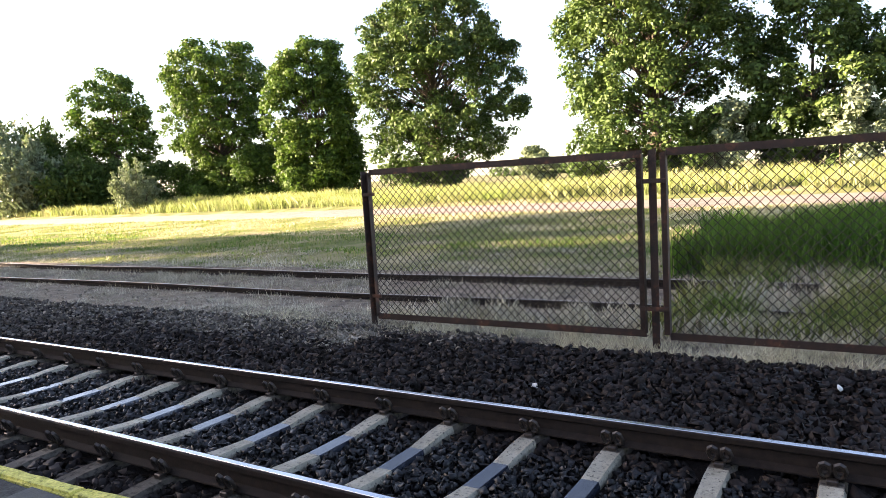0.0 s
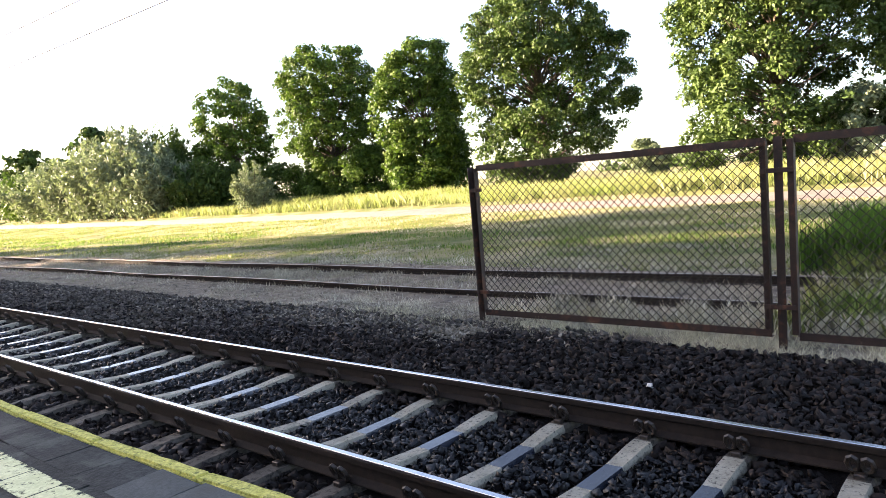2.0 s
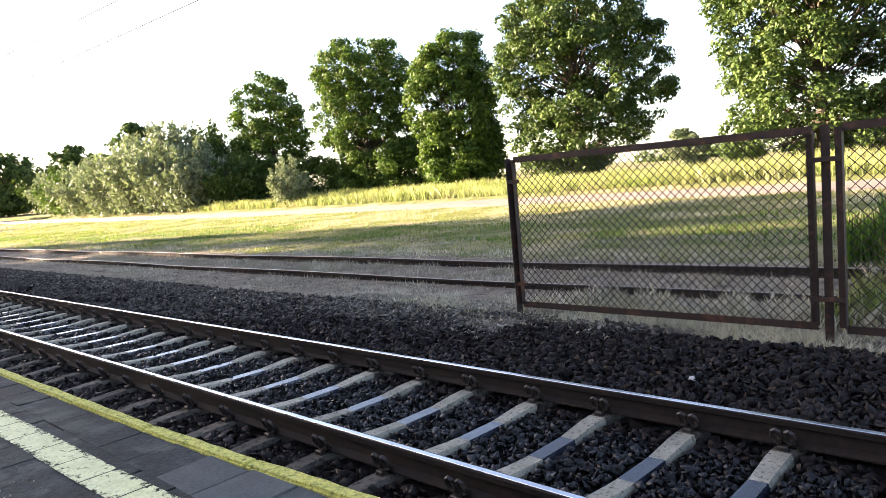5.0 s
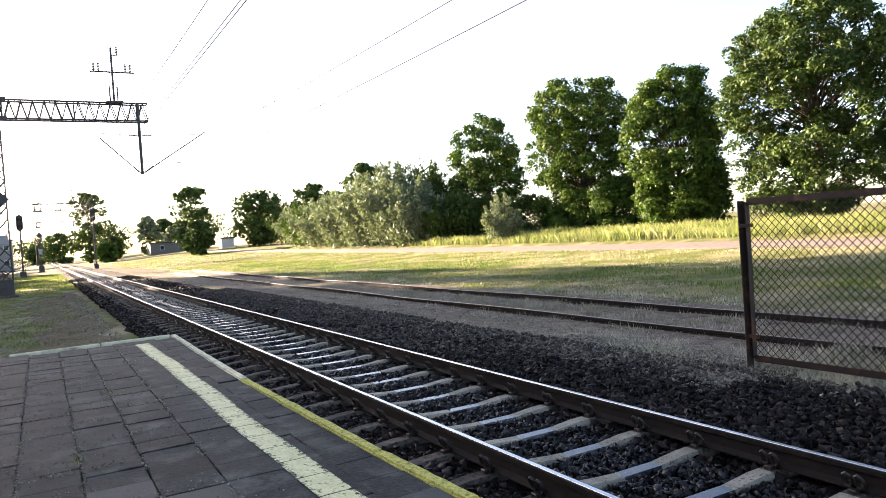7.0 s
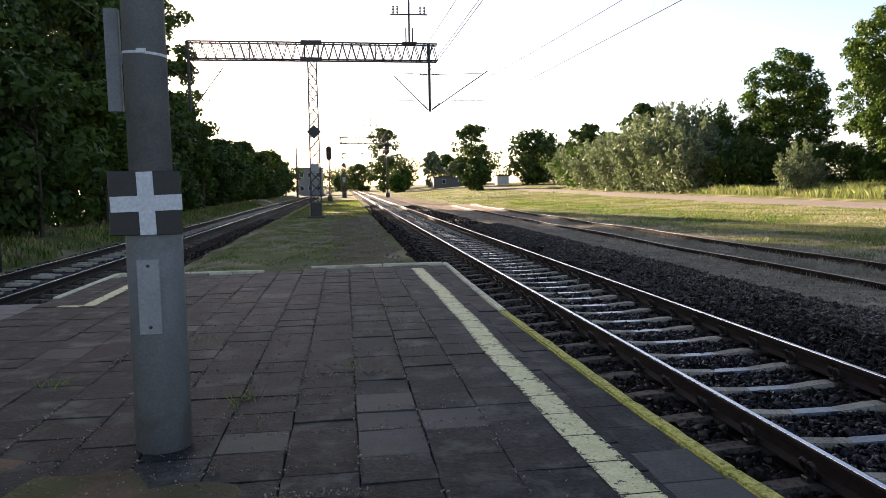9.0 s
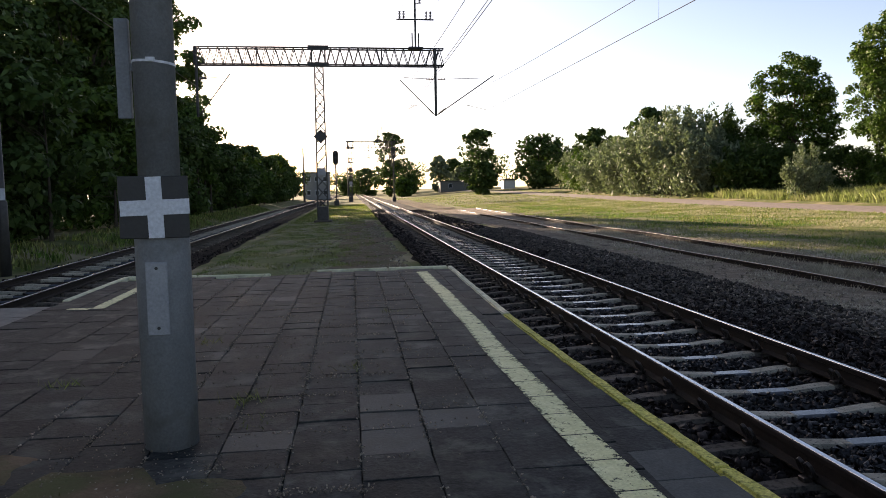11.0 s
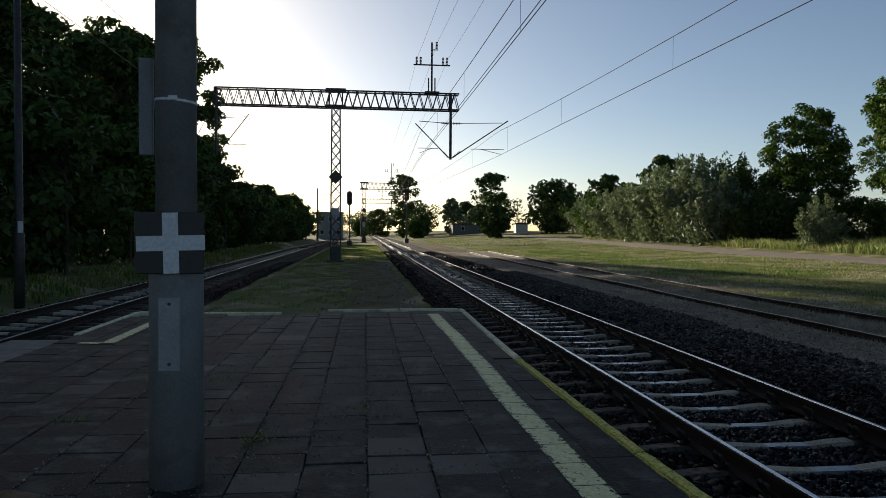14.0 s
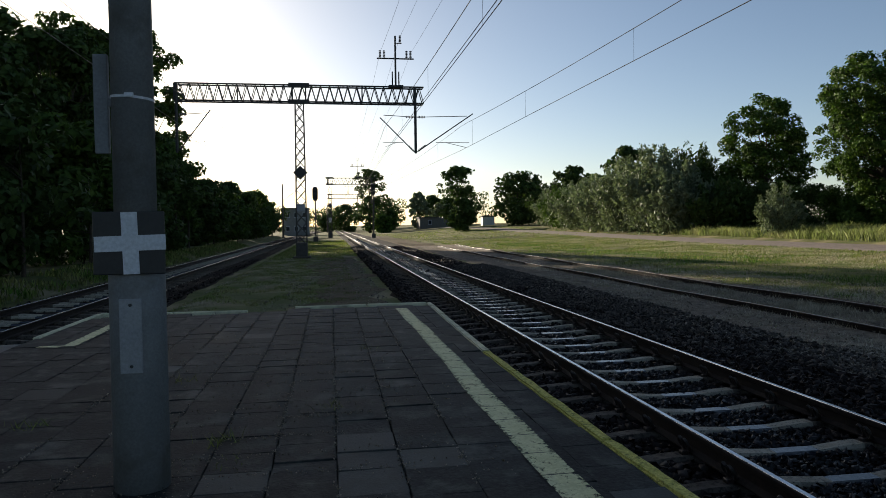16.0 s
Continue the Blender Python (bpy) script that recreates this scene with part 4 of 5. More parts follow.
old_tree("horse chestnut with layered light-green boughs", 40.3, 38.2, [(11.9, 0.5, 1.2), (11.4, 1.6, 2.1), (10.4, 3.0, 2.5), (9.3, 3.5, 3.0), (7.4, 4.3, 3.3), (4.7, 4.0, 3.5), (2.3, 3.5, 3.7), (0.0, 3.0, 3.7)], M_LEAF, 360, 54000, 0.13, 0.64, -0.4, ROW)
old_tree("broad oak-like tree with a spreading fine-leaved crown", 40.5, 27.0, [(13.9, 1.0, 1.5), (13.2, 2.8, 2.8), (11.8, 4.8, 4.3), (10.6, 6.0, 4.8), (9.2, 5.8, 6.2), (7.6, 6.0, 6.5), (5.1, 5.7, 6.7), (3.5, 5.3, 5.9), (2.5, 5.1, 4.6), (1.2, 4.7, 1.9), (0.0, 4.3, 1.0)], M_LEAF_DARK, 620, 76000, 0.122, 0.58, -0.36, ROW)
old_tree("very tall chestnut with bright green lower boughs", 39.4, 11.3, [(15.6, 1.2, 1.8), (14.0, 3.8, 4.5), (12.0, 5.4, 6.0), (9.5, 5.6, 6.2), (8.0, 5.5, 5.5), (5.6, 5.1, 5.1), (3.5, 4.7, 4.9), (2.5, 5.5, 4.6), (1.2, 5.8, 3.9), (0.0, 5.0, 3.0)], M_LEAF_DARK, 620, 84000, 0.118, 0.62, -0.42, ROW)
old_tree("tall dark tree with an open crown", 41.2, 3.2, [(10.2, 0.6, 1.2), (9.6, 1.7, 2.5), (8.5, 3.2, 3.0), (7.0, 3.8, 4.5), (4.5, 4.4, 4.6), (3.0, 4.0, 4.3), (1.5, 3.4, 4.0), (0.0, 3.0, 3.6)], M_LEAF_DARK, 240, 32000, 0.135, 0.64, -0.25, ROW)
tree("tree", "tall dark tree with an open crown", 42, -9.0, 15.0, 11, 1.4, M_LEAF_DARK, 50, 6000, 0.24, 0.45, 0.12, group=ROW)
for x, y, h, w, m in ((39, 56, 4.2, 6, M_LEAF_DARK), (41, 44, 5.0, 6, M_LEAF), (36, 58.5, 4.4, 6, M_LEAF_DARK), (39.2, 44.5, 4.6, 6, M_LEAF), (39.0, 53, 3.6, 5, M_LEAF), (38, 7.0, 4.2, 4.0, M_WILLOW), (38, 18.5, 2.6, 3.4, M_WILLOW), (38, 1.0, 4.4, 4.5, M_WILLOW), (36, -4.0, 4.0, 5, M_WILLOW)):
    tree("bush", "leafy bush under the old trees", x, y, h, w, 0.1, m, 34, 5500, 0.11, 0.5, 0.14, bush=True, group="bushes under the trees")
shoot_bush("pale grey-green young willow on the meadow", 30.4, 48.2, 4.1, 3.8, M_WILLOW, 46, 7000, 0.13)

# the thicket beside the road
for x, y, h, w, m in ((33, 60, 4.6, 7, M_LEAF_DARK), (30.5, 64, 6.6, 7.5, M_WILLOW), (30.8, 68.5, 8.4, 9, M_WILLOW), (35, 71, 8.8, 10, M_LEAF_DARK), (30.6, 75, 8.0, 9, M_WILLOW), (31, 82, 6.8, 9, M_WILLOW), (31.5, 91, 6.2, 10, M_WILLOW), (32.5, 100, 5.6, 10, M_LEAF), (37, 70, 7.2, 9, M_LEAF_DARK), (35, 111, 6.4, 10, M_WILLOW), (37, 122, 7.0, 11, M_LEAF_DARK)):
    shoot_bush("tall dense thicket bush of willow and elder", x, y, h * 1.1, w * 1.1, m, 90, 11500, 0.23, group="thicket beside the road")
# far trees
for x, y, h, w, m in ((24.5, 150, 13.5, 10, M_LEAF_DARK), (20.4, 122, 5.8, 5, M_LEAF_DARK), (33, 132, 10.5, 11, M_LEAF_DARK), (38, 116, 10, 9, M_LEAF_DARK), (43, 104, 12.2, 9, M_LEAF_DARK), (20, 182, 9.5, 6, M_WILLOW), (7.5, 185, 17, 10, M_LEAF_DARK), (13, 190, 6, 5, M_LEAF_DARK),
                      (46, 170, 11, 14, M_LEAF_DARK), (58, 120, 9, 14, M_LEAF_DARK), (2, 230, 9, 12, M_LEAF_DARK), (16, 240, 11, 18, M_LEAF_DARK), (-6, 300, 10, 26, M_LEAF_DARK), (36, 210, 12, 20, M_LEAF_DARK), (70, 70, 8, 12, M_LEAF_DARK), (131, 62, 4.2, 4.5, M_LEAF_DARK), (150, 66, 3.0, 30, M_LEAF_DARK), (160, 40, 3.0, 30, M_LEAF_DARK), (28, 190, 7, 9, M_WILLOW), (14, 215, 6, 9, M_LEAF), (10, 170, 4.5, 5, M_LEAF), (26, 200, 9, 9, M_LEAF_DARK), (40, 150, 8, 11, M_LEAF_DARK), (52, 140, 10, 12, M_LEAF_DARK), (-3, 260, 7, 9, M_LEAF_DARK)):
    tree("tree", "distant leafy tree beyond the meadow", x, y, h, w * 1.1, 0.0, m, 110, 4000, 0.36, 0.3, 0.09, group="distant trees")
# the wood beyond the second track
for i, (x, y, h, w) in enumerate(((-15, 14, 5.5, 7), (-15.5, 20, 6.0, 8), (-15, 27, 6.8, 8), (-15.5, 35, 7.0, 9), (-15, 43, 7.2, 9), (-15, 52, 7.4, 8), (-15.5, 60, 8.6, 7), (-15, 68, 6.6, 8), (-15.5, 77, 6.0, 7), (-15, 85, 6.0, 8), (-15.5, 94, 7.6, 8), (-15, 104, 6.0, 9), (-15, 115, 7.6, 9), (-15, 127, 6.4, 10), (-16, 140, 6.8, 11))):
    tree("bush", "dark trackside hedge bush in shade", x, y, h, w, 0.05, M_LEAF_DARK if i % 3 else M_LEAF, 80, 10500, 0.165 + 0.0004 * y, 0.42, 0.11, bush=True, group="trackside hedge")
# Others fill gaps in the stand so that no sun reaches the track.
# The last three are unseen, behind the camera, added to block sky light.
for x, y, h, w in ((-32.4, 121, 34, 16.5), (-37, 108, 31, 15), (-34, 92, 28, 14), (-40, 80, 27, 15), (-32, 66, 22, 13), (-38, 54, 22, 14), (-27, 46, 17, 11), (-34, 36, 19, 13), (-26, 28, 15, 10), (-32, 16, 17, 13), (-27, 4, 15, 12), (-24, 64, 19, 13), (-26, 78, 22, 13), (-30, 98, 27, 14), (-22, 54, 16, 11), (-37, 112, 28, 12), (-22, 38, 14, 11), (-27, 88, 23, 12), (-26, -10, 15, 13), (-28, -24, 16, 14), (-25, -40, 15, 14)):
    tree("tree", "tall shaded woodland tree against the low sun, some added out of view", x, y, h, w, 1.5, M_LEAF_DARK, 110, 14000 if x > -28 or y > 105 else 7000, max(0.19, 0.19 + 0.0013 * y), 0.4, 0.085, group="woodland trees")

def blades(name, label, x0, x1, y0, y1, n, h0, h1, w, material, clump=1.0, thresh=-1.0, avoid=None, lean=0.35):
    """Grass blades on the ground, thicker in some places than in others."""
    px, py = rng.uniform(x0, x1, n * 3), rng.uniform(y0, y1, n * 3)
    keep = []
    for a, b in zip(px, py):
        if len(keep) >= n:
            break
        v = noise.noise(Vector((a * clump, b * clump, 3.3)))
        if v > thresh + rng.random() * 0.25 - 0.12 and not (avoid and avoid(a, b)):
            keep.append((a, b, ground_z(a, b), v))
    k = np.array(keep)
    m = len(k)
    base = k[:, :3] + np.array([0, 0, -0.02])
    ang = rng.random(m) * math.pi
    side = np.stack([np.cos(ang), np.sin(ang), np.zeros(m)], 1) * (w * (0.6 + 0.8 * rng.random(m)))[:, None] / 2
    h = rng.uniform(h0, h1, m) * (0.8 + 0.5 * np.clip(k[:, 3], -0.5, 1))
    bend = unit(m) * np.array([1, 1, 0]) * (h * lean)[:, None]
    mid = base + bend * 0.35 + np.stack([np.zeros(m), np.zeros(m), h * 0.6], 1)
    tip = base + bend + np.stack([np.zeros(m), np.zeros(m), h], 1)
    v = np.stack([base - side, base + side, tip], 1) if h1 < 0.3 else np.stack([base - side, base + side, mid + side * 0.8, tip, mid - side * 0.8], 1)
    return tagged(polys(name, v, material), label, "grass", kind="stuff")

blades("tall_grass", "tall yellow-green meadow grass beyond the road", 29.0, 36.5, -14, 63, 60000, 0.3, 0.95, 0.03, M_TALL, 0.5, -0.6, lean=0.55)
blades("short_grass", "mown grass strip between the siding and the road", 8.6, 23.4, -10, 26, 52000, 0.05, 0.13, 0.022, M_LAWN, 0.8, -0.35)
blades("short_grass", "mown grass strip between the siding and the road", 8.0, 23.4, 26, 75, 30000, 0.06, 0.16, 0.05, M_LAWN, 0.6, -0.3)
blades("short_grass", "mown grass strip between the siding and the road", 6.0, 30, 75, 150, 9000, 0.08, 0.2, 0.1, M_LAWN, 0.4, -0.3)
blades("lush_grass", "lush dark-green grass behind the fence", 8.6, 14.5, -9, 2.9, 26000, 0.5, 1.05, 0.026, M_GREEN, 0.6, -0.6)
blades("weeds", "pale dry weeds along the fence", 3.6, 5.4, -6, 9.5, 15000, 0.04, 0.2, 0.011, M_DRY, 2.0, 0.04, lean=0.8)
blades("weeds", "dry weeds growing through the siding", 5.2, 9.4, -8, 34, 22000, 0.05, 0.2, 0.013, M_DRY, 1.5, 0.1, lean=0.6)
blades("weeds", "green weeds growing through the siding", 4.6, 9.2, -8, 26, 6000, 0.04, 0.15, 0.014, M_LAWN, 1.4, 0.05, lean=0.8)
blades("weeds", "green weeds behind the fence", 5.4, 9.4, -6, 1.6, 7000, 0.12, 0.45, 0.016, M_GREEN, 1.3, 0.1, lean=0.5)
blades("weeds", "pale seeding weeds in front of the lush grass", 4.6, 9.2, -6, 2.3, 9000, 0.12, 0.42, 0.01, M_DRY, 1.6, 0.05, lean=0.6)
blades("weeds", "olive weeds in front of the lush grass", 4.8, 9.2, -6, 2.2, 20000, 0.12, 0.5, 0.016, M_LAWN, 1.2, -0.1, lean=0.6)
blades("weeds", "pale dead leaves and moss along the fence foot", 3.5, 5.2, -6, 8.5, 16000, 0.02, 0.07, 0.03, M_DRY, 2.2, 0.0, lean=2.2)
blades("weeds", "pale dead leaves and moss between the siding rails", 5.0, 9.0, -6, 22, 26000, 0.02, 0.08, 0.034, M_DRY, 1.7, 0.12, lean=2.0)
blades("weeds", "tall pale seeding weeds between fence and siding", 5.0, 6.0, 0.5, 5.8, 2600, 0.1, 0.32, 0.014, M_DRY, 2.2, 0.1, lean=0.5)
blades("weeds", "green stems among the pale weeds by the fence", 4.8, 6.4, -2, 5.8, 1100, 0.08, 0.26, 0.014, M_LAWN, 2.2, 0.0, lean=0.6)
blades("straw", "pale straw drooping along the fence foot", 3.72, 4.5, -4, 7.5, 16000, 0.08, 0.24, 0.009, M_STRAW, 2.6, -0.22, lean=1.1)
blades("hay", "matted grey hay between siding and ballast", 3.8, 5.9, 1.0, 24, 36000, 0.04, 0.13, 0.018, M_HAY, 2.0, 0.03, lean=2.0)
blades("weeds", "dusty grey weeds between the siding rails", 6.25, 7.5, -4, 30, 40000, 0.06, 0.2, 0.014, M_HAY, 1.8, -0.12, lean=0.8)
blades("weeds", "tall pale seeding weeds behind the fence", 4.5, 6.0, -3, 5.6, 2600, 0.08, 0.3, 0.016, M_STRAW, 2.4, 0.16, lean=0.6)
blades("weeds", "small pale flower heads among the weeds behind the fence", 4.6, 5.9, -2, 5.4, 2200, 0.1, 0.26, 0.03, M_DRY, 2.8, 0.18, lean=1.0)
blades("hay", "cut hay lying on the mown strip", 7.9, 12.0, -5, 45, 22000, 0.04, 0.1, 0.03, M_HAY, 0.9, 0.02, lean=2.4)
blades("hay", "dry yellow hay on the sunlit edge of the mown strip", 15.5, 23.2, -8, 70, 30000, 0.05, 0.14, 0.03, M_STRAW, 0.5, -0.02, lean=1.6)
blades("green_grass", "fresh green band of grass on the mown strip", 11.0, 17.0, -6, 60, 15000, 0.06, 0.16, 0.024, M_GREEN, 0.45, 0.05)
blades("verge_grass", "thin grass on the strip between the tracks", -6.5, -1.9, 11.62, 46, 36000, 0.03, 0.11, 0.018, M_LAWN, 1.3, -0.05)
blades("verge_grass", "sunlit yellow-green grass between the tracks", -6.4, -0.9, 44, 95, 22000, 0.05, 0.18, 0.04, M_LAWN, 0.9, -0.25)
blades("hay", "brown withered stalks on the strip between the tracks", -6.5, -1.3, 11.62, 44, 26000, 0.03, 0.08, 0.02, M_HAY, 1.1, -0.02, lean=2.0)
blades("verge_grass", "shaded grass beside the second track", -13.5, -11.5, 8, 80, 9000, 0.1, 0.35, 0.05, M_LAWN, 0.7, -0.3)

for px, py, n in ((-3.32, 4.45, 60), (-3.95, 3.0, 70), (-3.2, 4.0, 20), (-2.66, 5.1, 25), (-3.9, 6.2, 30), (-2.3, 7.4, 25), (-4.6, 5.0, 30)):
    a = np.stack([px + rng.normal(0, 0.05, n), py + rng.normal(0, 0.05, n), np.full(n, TOP - 0.01)], 1)
    side = unit(n) * np.array([1, 1, 0]) * 0.004
    tip = a + unit(n) * np.array([0.06, 0.06, 0]) + np.stack([np.zeros(n), np.zeros(n), rng.uniform(0.02, 0.08, n)], 1)
    tagged(polys("weed", np.stack([a - side, a + side, tip], 1), M_LAWN), "small dry weed in a joint of the paving", "weed", kind="stuff")

# ---- ballast stones ----
CUBE = np.array([(x, y, z) for x in (-1, 1) for y in (-1, 1) for z in (-1, 1)], float) * 0.72
CUBE_F = np.array([(0, 1, 3, 2), (4, 6, 7, 5), (0, 4, 5, 1), (2, 3, 7, 6), (1, 5, 7, 3)])   # the face underneath is left out

def stones(name, label, x0, x1, y0, y1, n, r0, r1, material, lift, keep=None):
    """Broken stones with uneven corners, each turned its own way."""
    p = np.stack([rng.uniform(x0, x1, n), rng.uniform(y0, y1, n)], 1)
    if keep:
        p = p[[keep(a, b) for a, b in p]]
    n = len(p)
    z = np.array([ground_z(a, b) for a, b in p]) + lift + rng.uniform(-0.012, 0.02, n)
    c = np.concatenate([p, z[:, None]], 1)
    a, b = unit(n) * np.array([1, 1, 0.45]), unit(n) * np.array([1, 1, 0.45])
    a /= np.linalg.norm(a, axis=1, keepdims=True)
    u = np.cross(np.cross(a, b), a)
    u /= np.linalg.norm(u, axis=1, keepdims=True)
    w = np.cross(a, u)
    r = rng.uniform(r0, r1, n)
    local = (CUBE[None] * rng.uniform(0.6, 1.25, (n, 8, 1)) + rng.normal(0, 0.2, (n, 8, 3))) * np.stack([r, r * rng.uniform(0.55, 1, n), r * rng.uniform(0.35, 0.75, n)], 1)[:, None]
    v = c[:, None] + local[:, :, :1] * a[:, None] + local[:, :, 1:2] * u[:, None] + local[:, :, 2:] * w[:, None]
    f = (CUBE_F[None] + 8 * np.arange(n)[:, None, None]).reshape(-1, 4)
    me = bpy.data.meshes.new(name)
    me.vertices.add(n * 8)
    me.vertices.foreach_set("co", v.astype(np.float32).ravel())
    me.loops.add(len(f) * 4)
    me.loops.foreach_set("vertex_index", f.astype(np.int32).ravel())
    me.polygons.add(len(f))
    me.polygons.foreach_set("loop_start", np.arange(0, len(f) * 4, 4, dtype=np.int32))
    me.update(calc_edges=True)
    me.materials.append(material)
    return tagged(new(name, me), label, "stones", kind="stuff")

def clear_of_track(x, y):
    off = abs((y - 2.6 + 0.3) % 0.6 - 0.3)
    if -0.52 < x < 2.03 and off < 0.095:
        return False
    return min(abs(x), abs(x - 1.507)) > 0.075 and x > edge_x(min(y, 11.4)) + 0.04
def between(x, y):
    return 0.22 + 0.1 * noise.noise(Vector((x, y * 2, 1))) < x < 1.27 + 0.12 * noise.noise(Vector((x, y * 2, 5)))
bare = lambda x, y: x > 3.2 + 0.5 * noise.noise(Vector((x * 1.5, y * 0.9, 3))) and 4.9 < y < 8.8
outside = lambda x, y: clear_of_track(x, y) and not between(x, y) and not bare(x, y)
inside = lambda x, y: clear_of_track(x, y) and between(x, y)
dusty = lambda x, y: clear_of_track(x, y) and noise.noise(Vector((x * 1.1, y * 0.5, 8))) + 0.6 * (x - 2.8) + 0.13 * (min(y, 11) - 6.5) > 0.1
stones("ballast", "dark brown broken ballast stones", -1.1, 3.75, -1.2, 9.5, 44000, 0.018, 0.049, M_STONE, 0.09, outside)
stones("ballast", "oily blue-black ballast stones between the rails", 0.1, 1.4, -0.5, 9.5, 18000, 0.011, 0.037, M_OILY, 0.09, inside)
stones("ballast", "dark brown broken ballast stones", -1.1, 3.5, 9.5, 26, 15000, 0.03, 0.058, M_STONE, 0.08, outside)
stones("ballast", "oily blue-black ballast stones between the rails", 0.1, 1.4, 9.5, 26, 7000, 0.026, 0.05, M_OILY, 0.08, inside)
stones("ballast", "dark brown broken ballast stones", -1.6, 3.2, 26, 60, 6000, 0.06, 0.09, M_STONE, 0.07, outside)
stones("ballast", "oily blue-black ballast stones between the rails", 0.1, 1.4, 26, 60, 3000, 0.045, 0.08, M_OILY, 0.07, inside)
stones("ballast", "dusty grey stones along the ballast shoulder", 1.8, 4.0, 3.2, 30, 17000, 0.014, 0.042, M_GREYSTONE, 0.105, dusty)
stones("ballast", "dark broken stones of the second track", -11.0, -7.0, 8, 45, 7000, 0.032, 0.055, M_STONE, 0.05)
stones("gravel", "grey sandy gravel spilt over the ballast shoulder", 2.3, 3.9, 3.5, 30, 9000, 0.01, 0.03, M_PEBBLE, 0.098, lambda x, y: noise.noise(Vector((x * 1.2, y * 0.6, 8))) + 0.9 * (x - 3.1) > 0.05)
stones("gravel", "pale sandy crumbs round the foot of the fence post", 2.9, 4.7, 4.9, 9.0, 13000, 0.008, 0.026, M_PEBBLE, 0.082, bare)
stones("gravel", "pale sandy gravel beside the siding", 3.2, 9.0, -3, 18, 8000, 0.01, 0.024, M_PEBBLE, 0.05)
stones("gravel", "small gravel washed over the end of the platform", -4.6, -1.25, 11.62, 40, 7000, 0.012, 0.035, M_PEBBLE, 0.003, lambda x, y: noise.noise(Vector((x * 1.5, y * 0.7, 2))) + 0.25 * (x + 2.6) > -0.05)
for x0, x1, lift in ((-4.5, -3.6, 0.677), (-3.6, -2.6, 0.662), (-2.6, -1.75, 0.645)):
    stones("grit", "loose grit scattered over the paving", x0, x1, 1.5, 11, 500, 0.003, 0.008, M_PEBBLE, lift, lambda x, y: noise.noise(Vector((x * 2, y * 2, 6))) > -0.1)
stones("grit", "sandy grit heaped at the foot of the post", -4.15, -3.25, 2.4, 4.1, 600, 0.002, 0.005, M_PEBBLE, 0.685)
for x, y in ((2.49, 2.43), (2.75, -0.1), (3.1, 0.25)):
    s = stones("pale_stone", "single pale stone lying on the dark ballast", x - 0.01, x + 0.01, y - 0.01, y + 0.01, 1, 0.04, 0.045, M_SHEET, 0.12)
    s["kind"] = "thing"
    s["category"] = "stone"

for x in (-1.97, -2.31, -2.65, -2.99, -3.33, -3.68, -4.02, -4.36):
    stones("grit", "pale sand and crumbs along the joints of the paving", x - 0.02, x + 0.02, 1.0, 11, 900, 0.002, 0.0085, M_PEBBLE, TOP - ground_z(x, 3) - 0.004, lambda x, y: noise.noise(Vector((x * 3, y * 1.7, 9))) > -0.12)
for k in range(26):
    y = 1.6 + 0.36 * k + 0.05 * math.sin(k * 2.3)
    stones("grit", "sand in the cross joints of the paving", -4.4 + 0.34 * (k % 5), -2.6 + 0.2 * (k % 4), y - 0.015, y + 0.015, 160, 0.002, 0.007, M_PEBBLE, TOP - ground_z(-3, 3) - 0.004)

def soil_patch(cx, cy, rx, ry, seed):
    """A thin ragged heap on the paving, highest in the middle, its brown tone standing in for sunlight."""
    bm = bmesh.new()
    rings = []
    for k, f in enumerate((0.02, 0.35, 0.65, 0.85, 1.0)):
        ring = []
        for i in range(40):
            a = 2 * math.pi * i / 40
            r = f * (1 + 0.5 * noise.noise(Vector((math.cos(a) * 1.6, math.sin(a) * 1.6, seed))) + 0.16 * noise.noise(Vector((math.cos(a) * 6, math.sin(a) * 6, seed))))
            ring.append(bm.verts.new((cx + rx * r * math.cos(a), cy + ry * r * math.sin(a), TOP + (0.016, 0.014, 0.011, 0.007, -0.012)[k] + 0.004 * noise.noise(Vector((r * 9, a * 3, seed))))))
        rings.append(ring)
    for p, q in zip(rings, rings[1:]):
        for i in range(40):
            bm.faces.new((p[i], q[i], q[(i + 1) % 40], p[(i + 1) % 40]))
    bm.faces.new(rings[0])
    bmesh.ops.recalc_face_normals(bm, faces=bm.faces)
    return tagged(part("soil_patch", bm, M_EARTH, smooth=True), "thin ragged brown soil patch standing in for sunlight on the paving", "soil", kind="structure")
# earth colour laid where sunlight falls on the slabs round the post
soil_patch(-3.75, 3.0, 0.55, 0.42, 2.0)
soil_patch(-4.55, 3.5, 0.35, 0.3, 7.0)

# ---- paving slabs ----
SLAB = 0.342
variants = []
for k in range(4):
    bm = bmesh.new()
    box(bm, -SLAB / 2 + 0.0015, SLAB / 2 - 0.0015, -SLAB / 2 + 0.0015, SLAB / 2 - 0.0015, -0.05, 0.0)
    for v in bm.verts:
        v.co.x += random.uniform(-0.006, 0.004)
        v.co.y += random.uniform(-0.006, 0.004)
    bmesh.ops.bevel(bm, geom=[e for e in bm.edges if all(v.co.z > -0.01 for v in e.verts)], offset=0.0035, segments=1, affect="EDGES")
    me = bpy.data.meshes.new("paving_slab")
    bm.to_mesh(me)
    bm.free()
    me.materials.append(M_SLAB)
    variants.append(me)
pale = [v.copy() for v in variants]
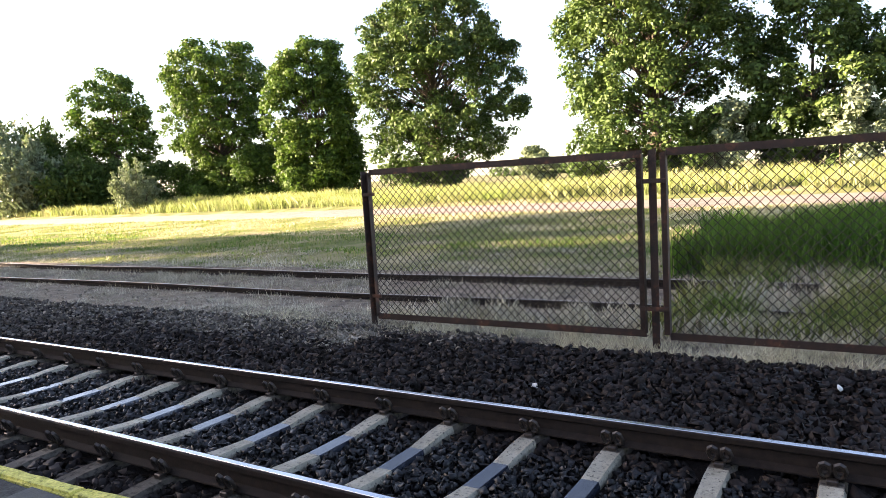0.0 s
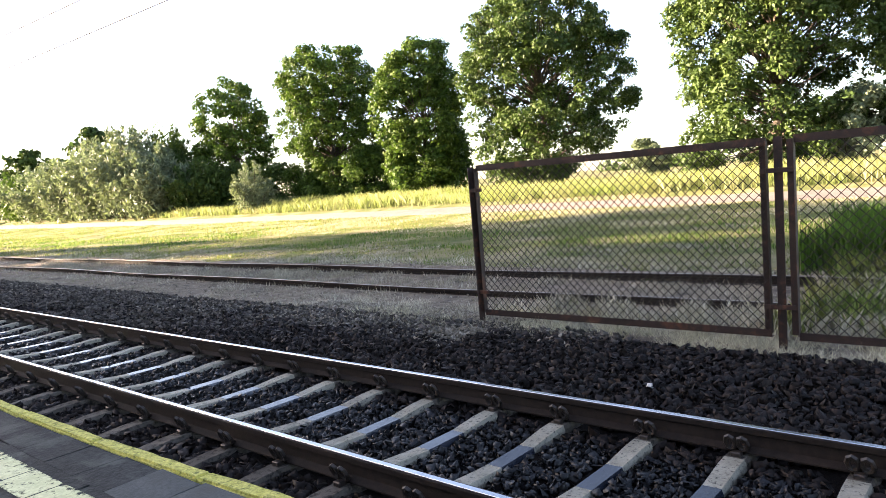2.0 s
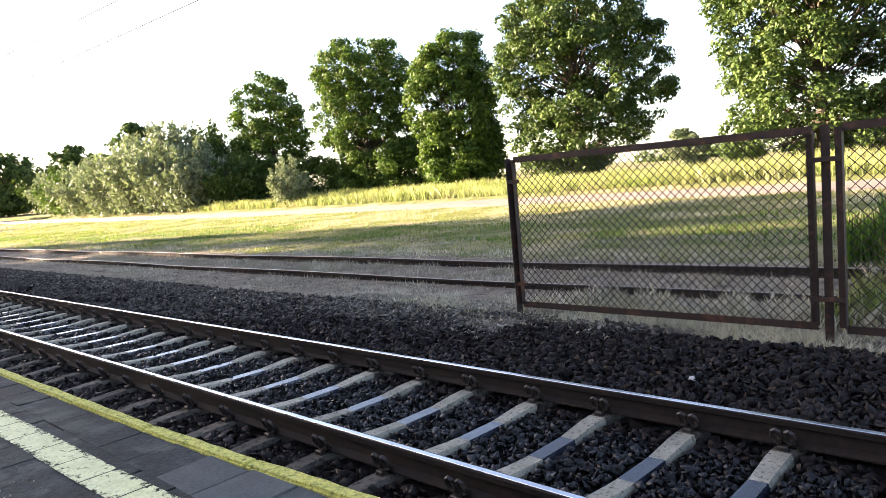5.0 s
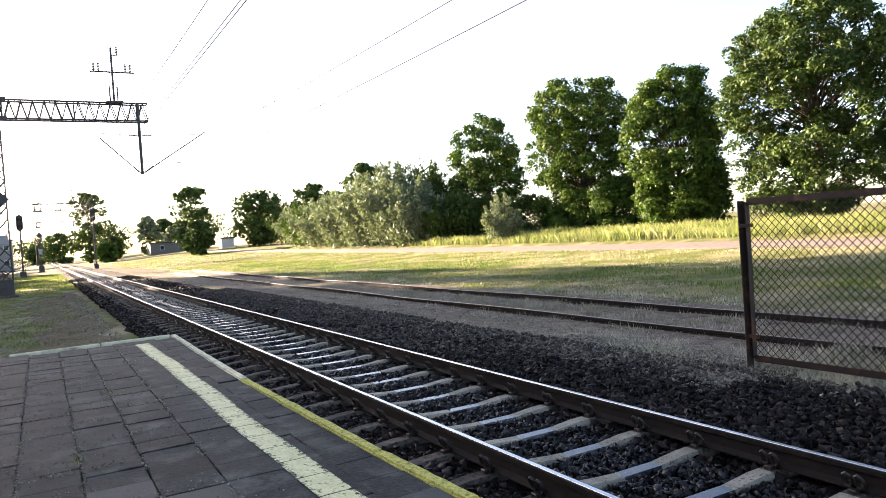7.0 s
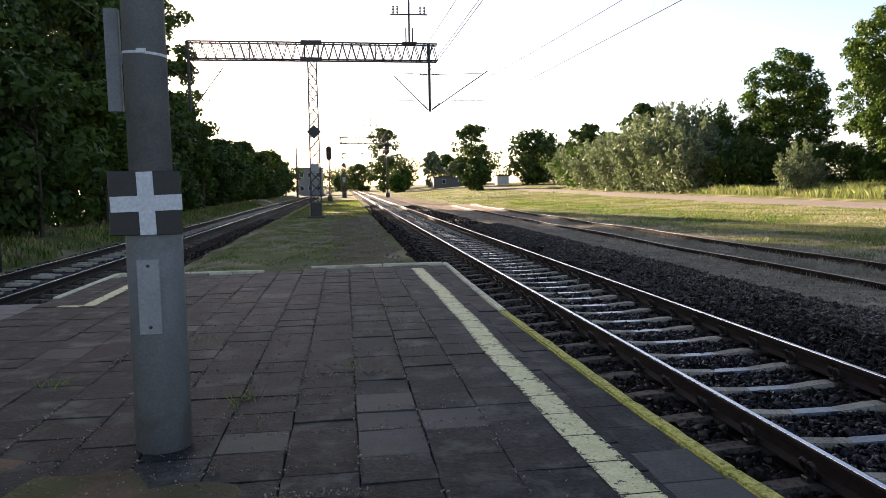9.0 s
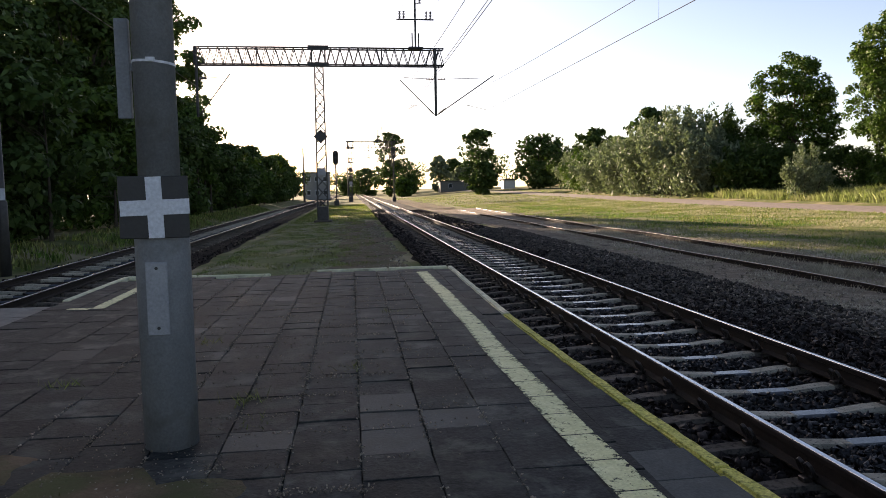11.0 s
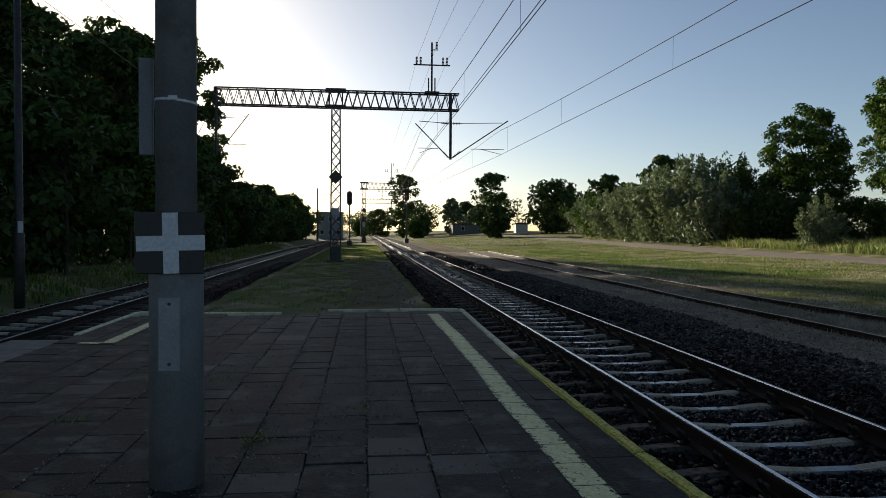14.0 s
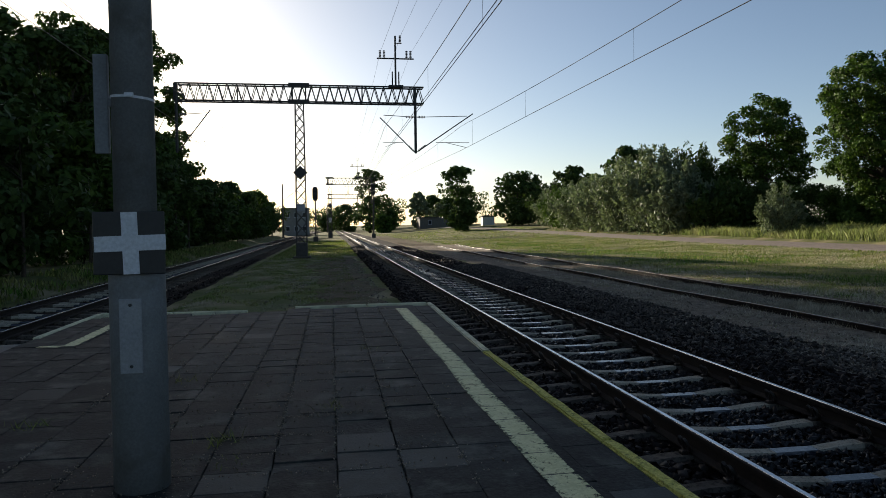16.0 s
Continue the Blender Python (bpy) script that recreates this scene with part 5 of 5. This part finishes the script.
for v in pale:
    v.materials[0] = M_EDGESLAB
rest = bmesh.new()
singles = 0
def lay(me, m, single):
    """One slab: an object of its own near the camera, otherwise joined with the rest."""
    global singles
    if single and singles < 300:
        o = new("paving_slab", me)
        o.parent = platform
        o.matrix_basis = m
        singles += 1
    else:
        k = len(rest.verts)
        rest.from_mesh(me)
        rest.verts.ensure_lookup_table()
        bmesh.ops.transform(rest, matrix=m, verts=rest.verts[k:])

def jolt(x, y):
    return Matrix.Translation((x, y + random.uniform(-0.004, 0.004), TOP + random.uniform(-0.006, 0.001))) @ Euler((random.uniform(-0.014, 0.014), random.uniform(-0.012, 0.012), random.uniform(-0.02, 0.02))).to_matrix().to_4x4()

y = -1.0 - 18 * SLAB
while y < 11.27:
    outer, mid, inner = edge_x(y) - 0.09, -1.39, -1.63
    m = jolt((outer + mid) / 2, y) @ Matrix.Diagonal(((outer - mid) / SLAB, 1.0, 1.0, 1.0))
    lay((pale if y < 3.3 and random.random() < 0.75 or random.random() < 0.06 else variants)[int(y * 17) % 4], m, y > 0.9)
    m = jolt((mid + inner) / 2, y + 0.13) @ Matrix.Diagonal(((mid - inner) / SLAB, 1.0, 1.0, 1.0))
    lay(variants[int(y * 11) % 4], m, y > 0.9)
    y += SLAB
for c in range(13):
    x = -2.65 + SLAB * (c - 10) + SLAB / 2
    shift = (c * 0.37) % 1 * SLAB
    y = -1.0 - 18 * SLAB + shift
    while y < 11.42 - SLAB / 2 and x < -1.6:
        end = 11.37 if x > -3.5 else 11.04
        size = random.choice((0.28, 0.31, 0.34, 0.36))
        if x < -1.2 and y < end - SLAB / 2 + 0.05:
            patched = (x + 2.48) ** 2 + (y - 3.92) ** 2 < 0.12 or random.random() < 0.05
            lay((pale if patched else variants)[(c * 7 + int(y * 13)) % 4], jolt(x, y + size / 2 - SLAB / 2) @ Matrix.Diagonal((0.99, size / SLAB * 0.995, 1, 1)), x > -4.9 and 0.9 < y < 9.2)
        y += size
tagged(part("more_paving", rest, M_SLAB, platform), kind="stuff")
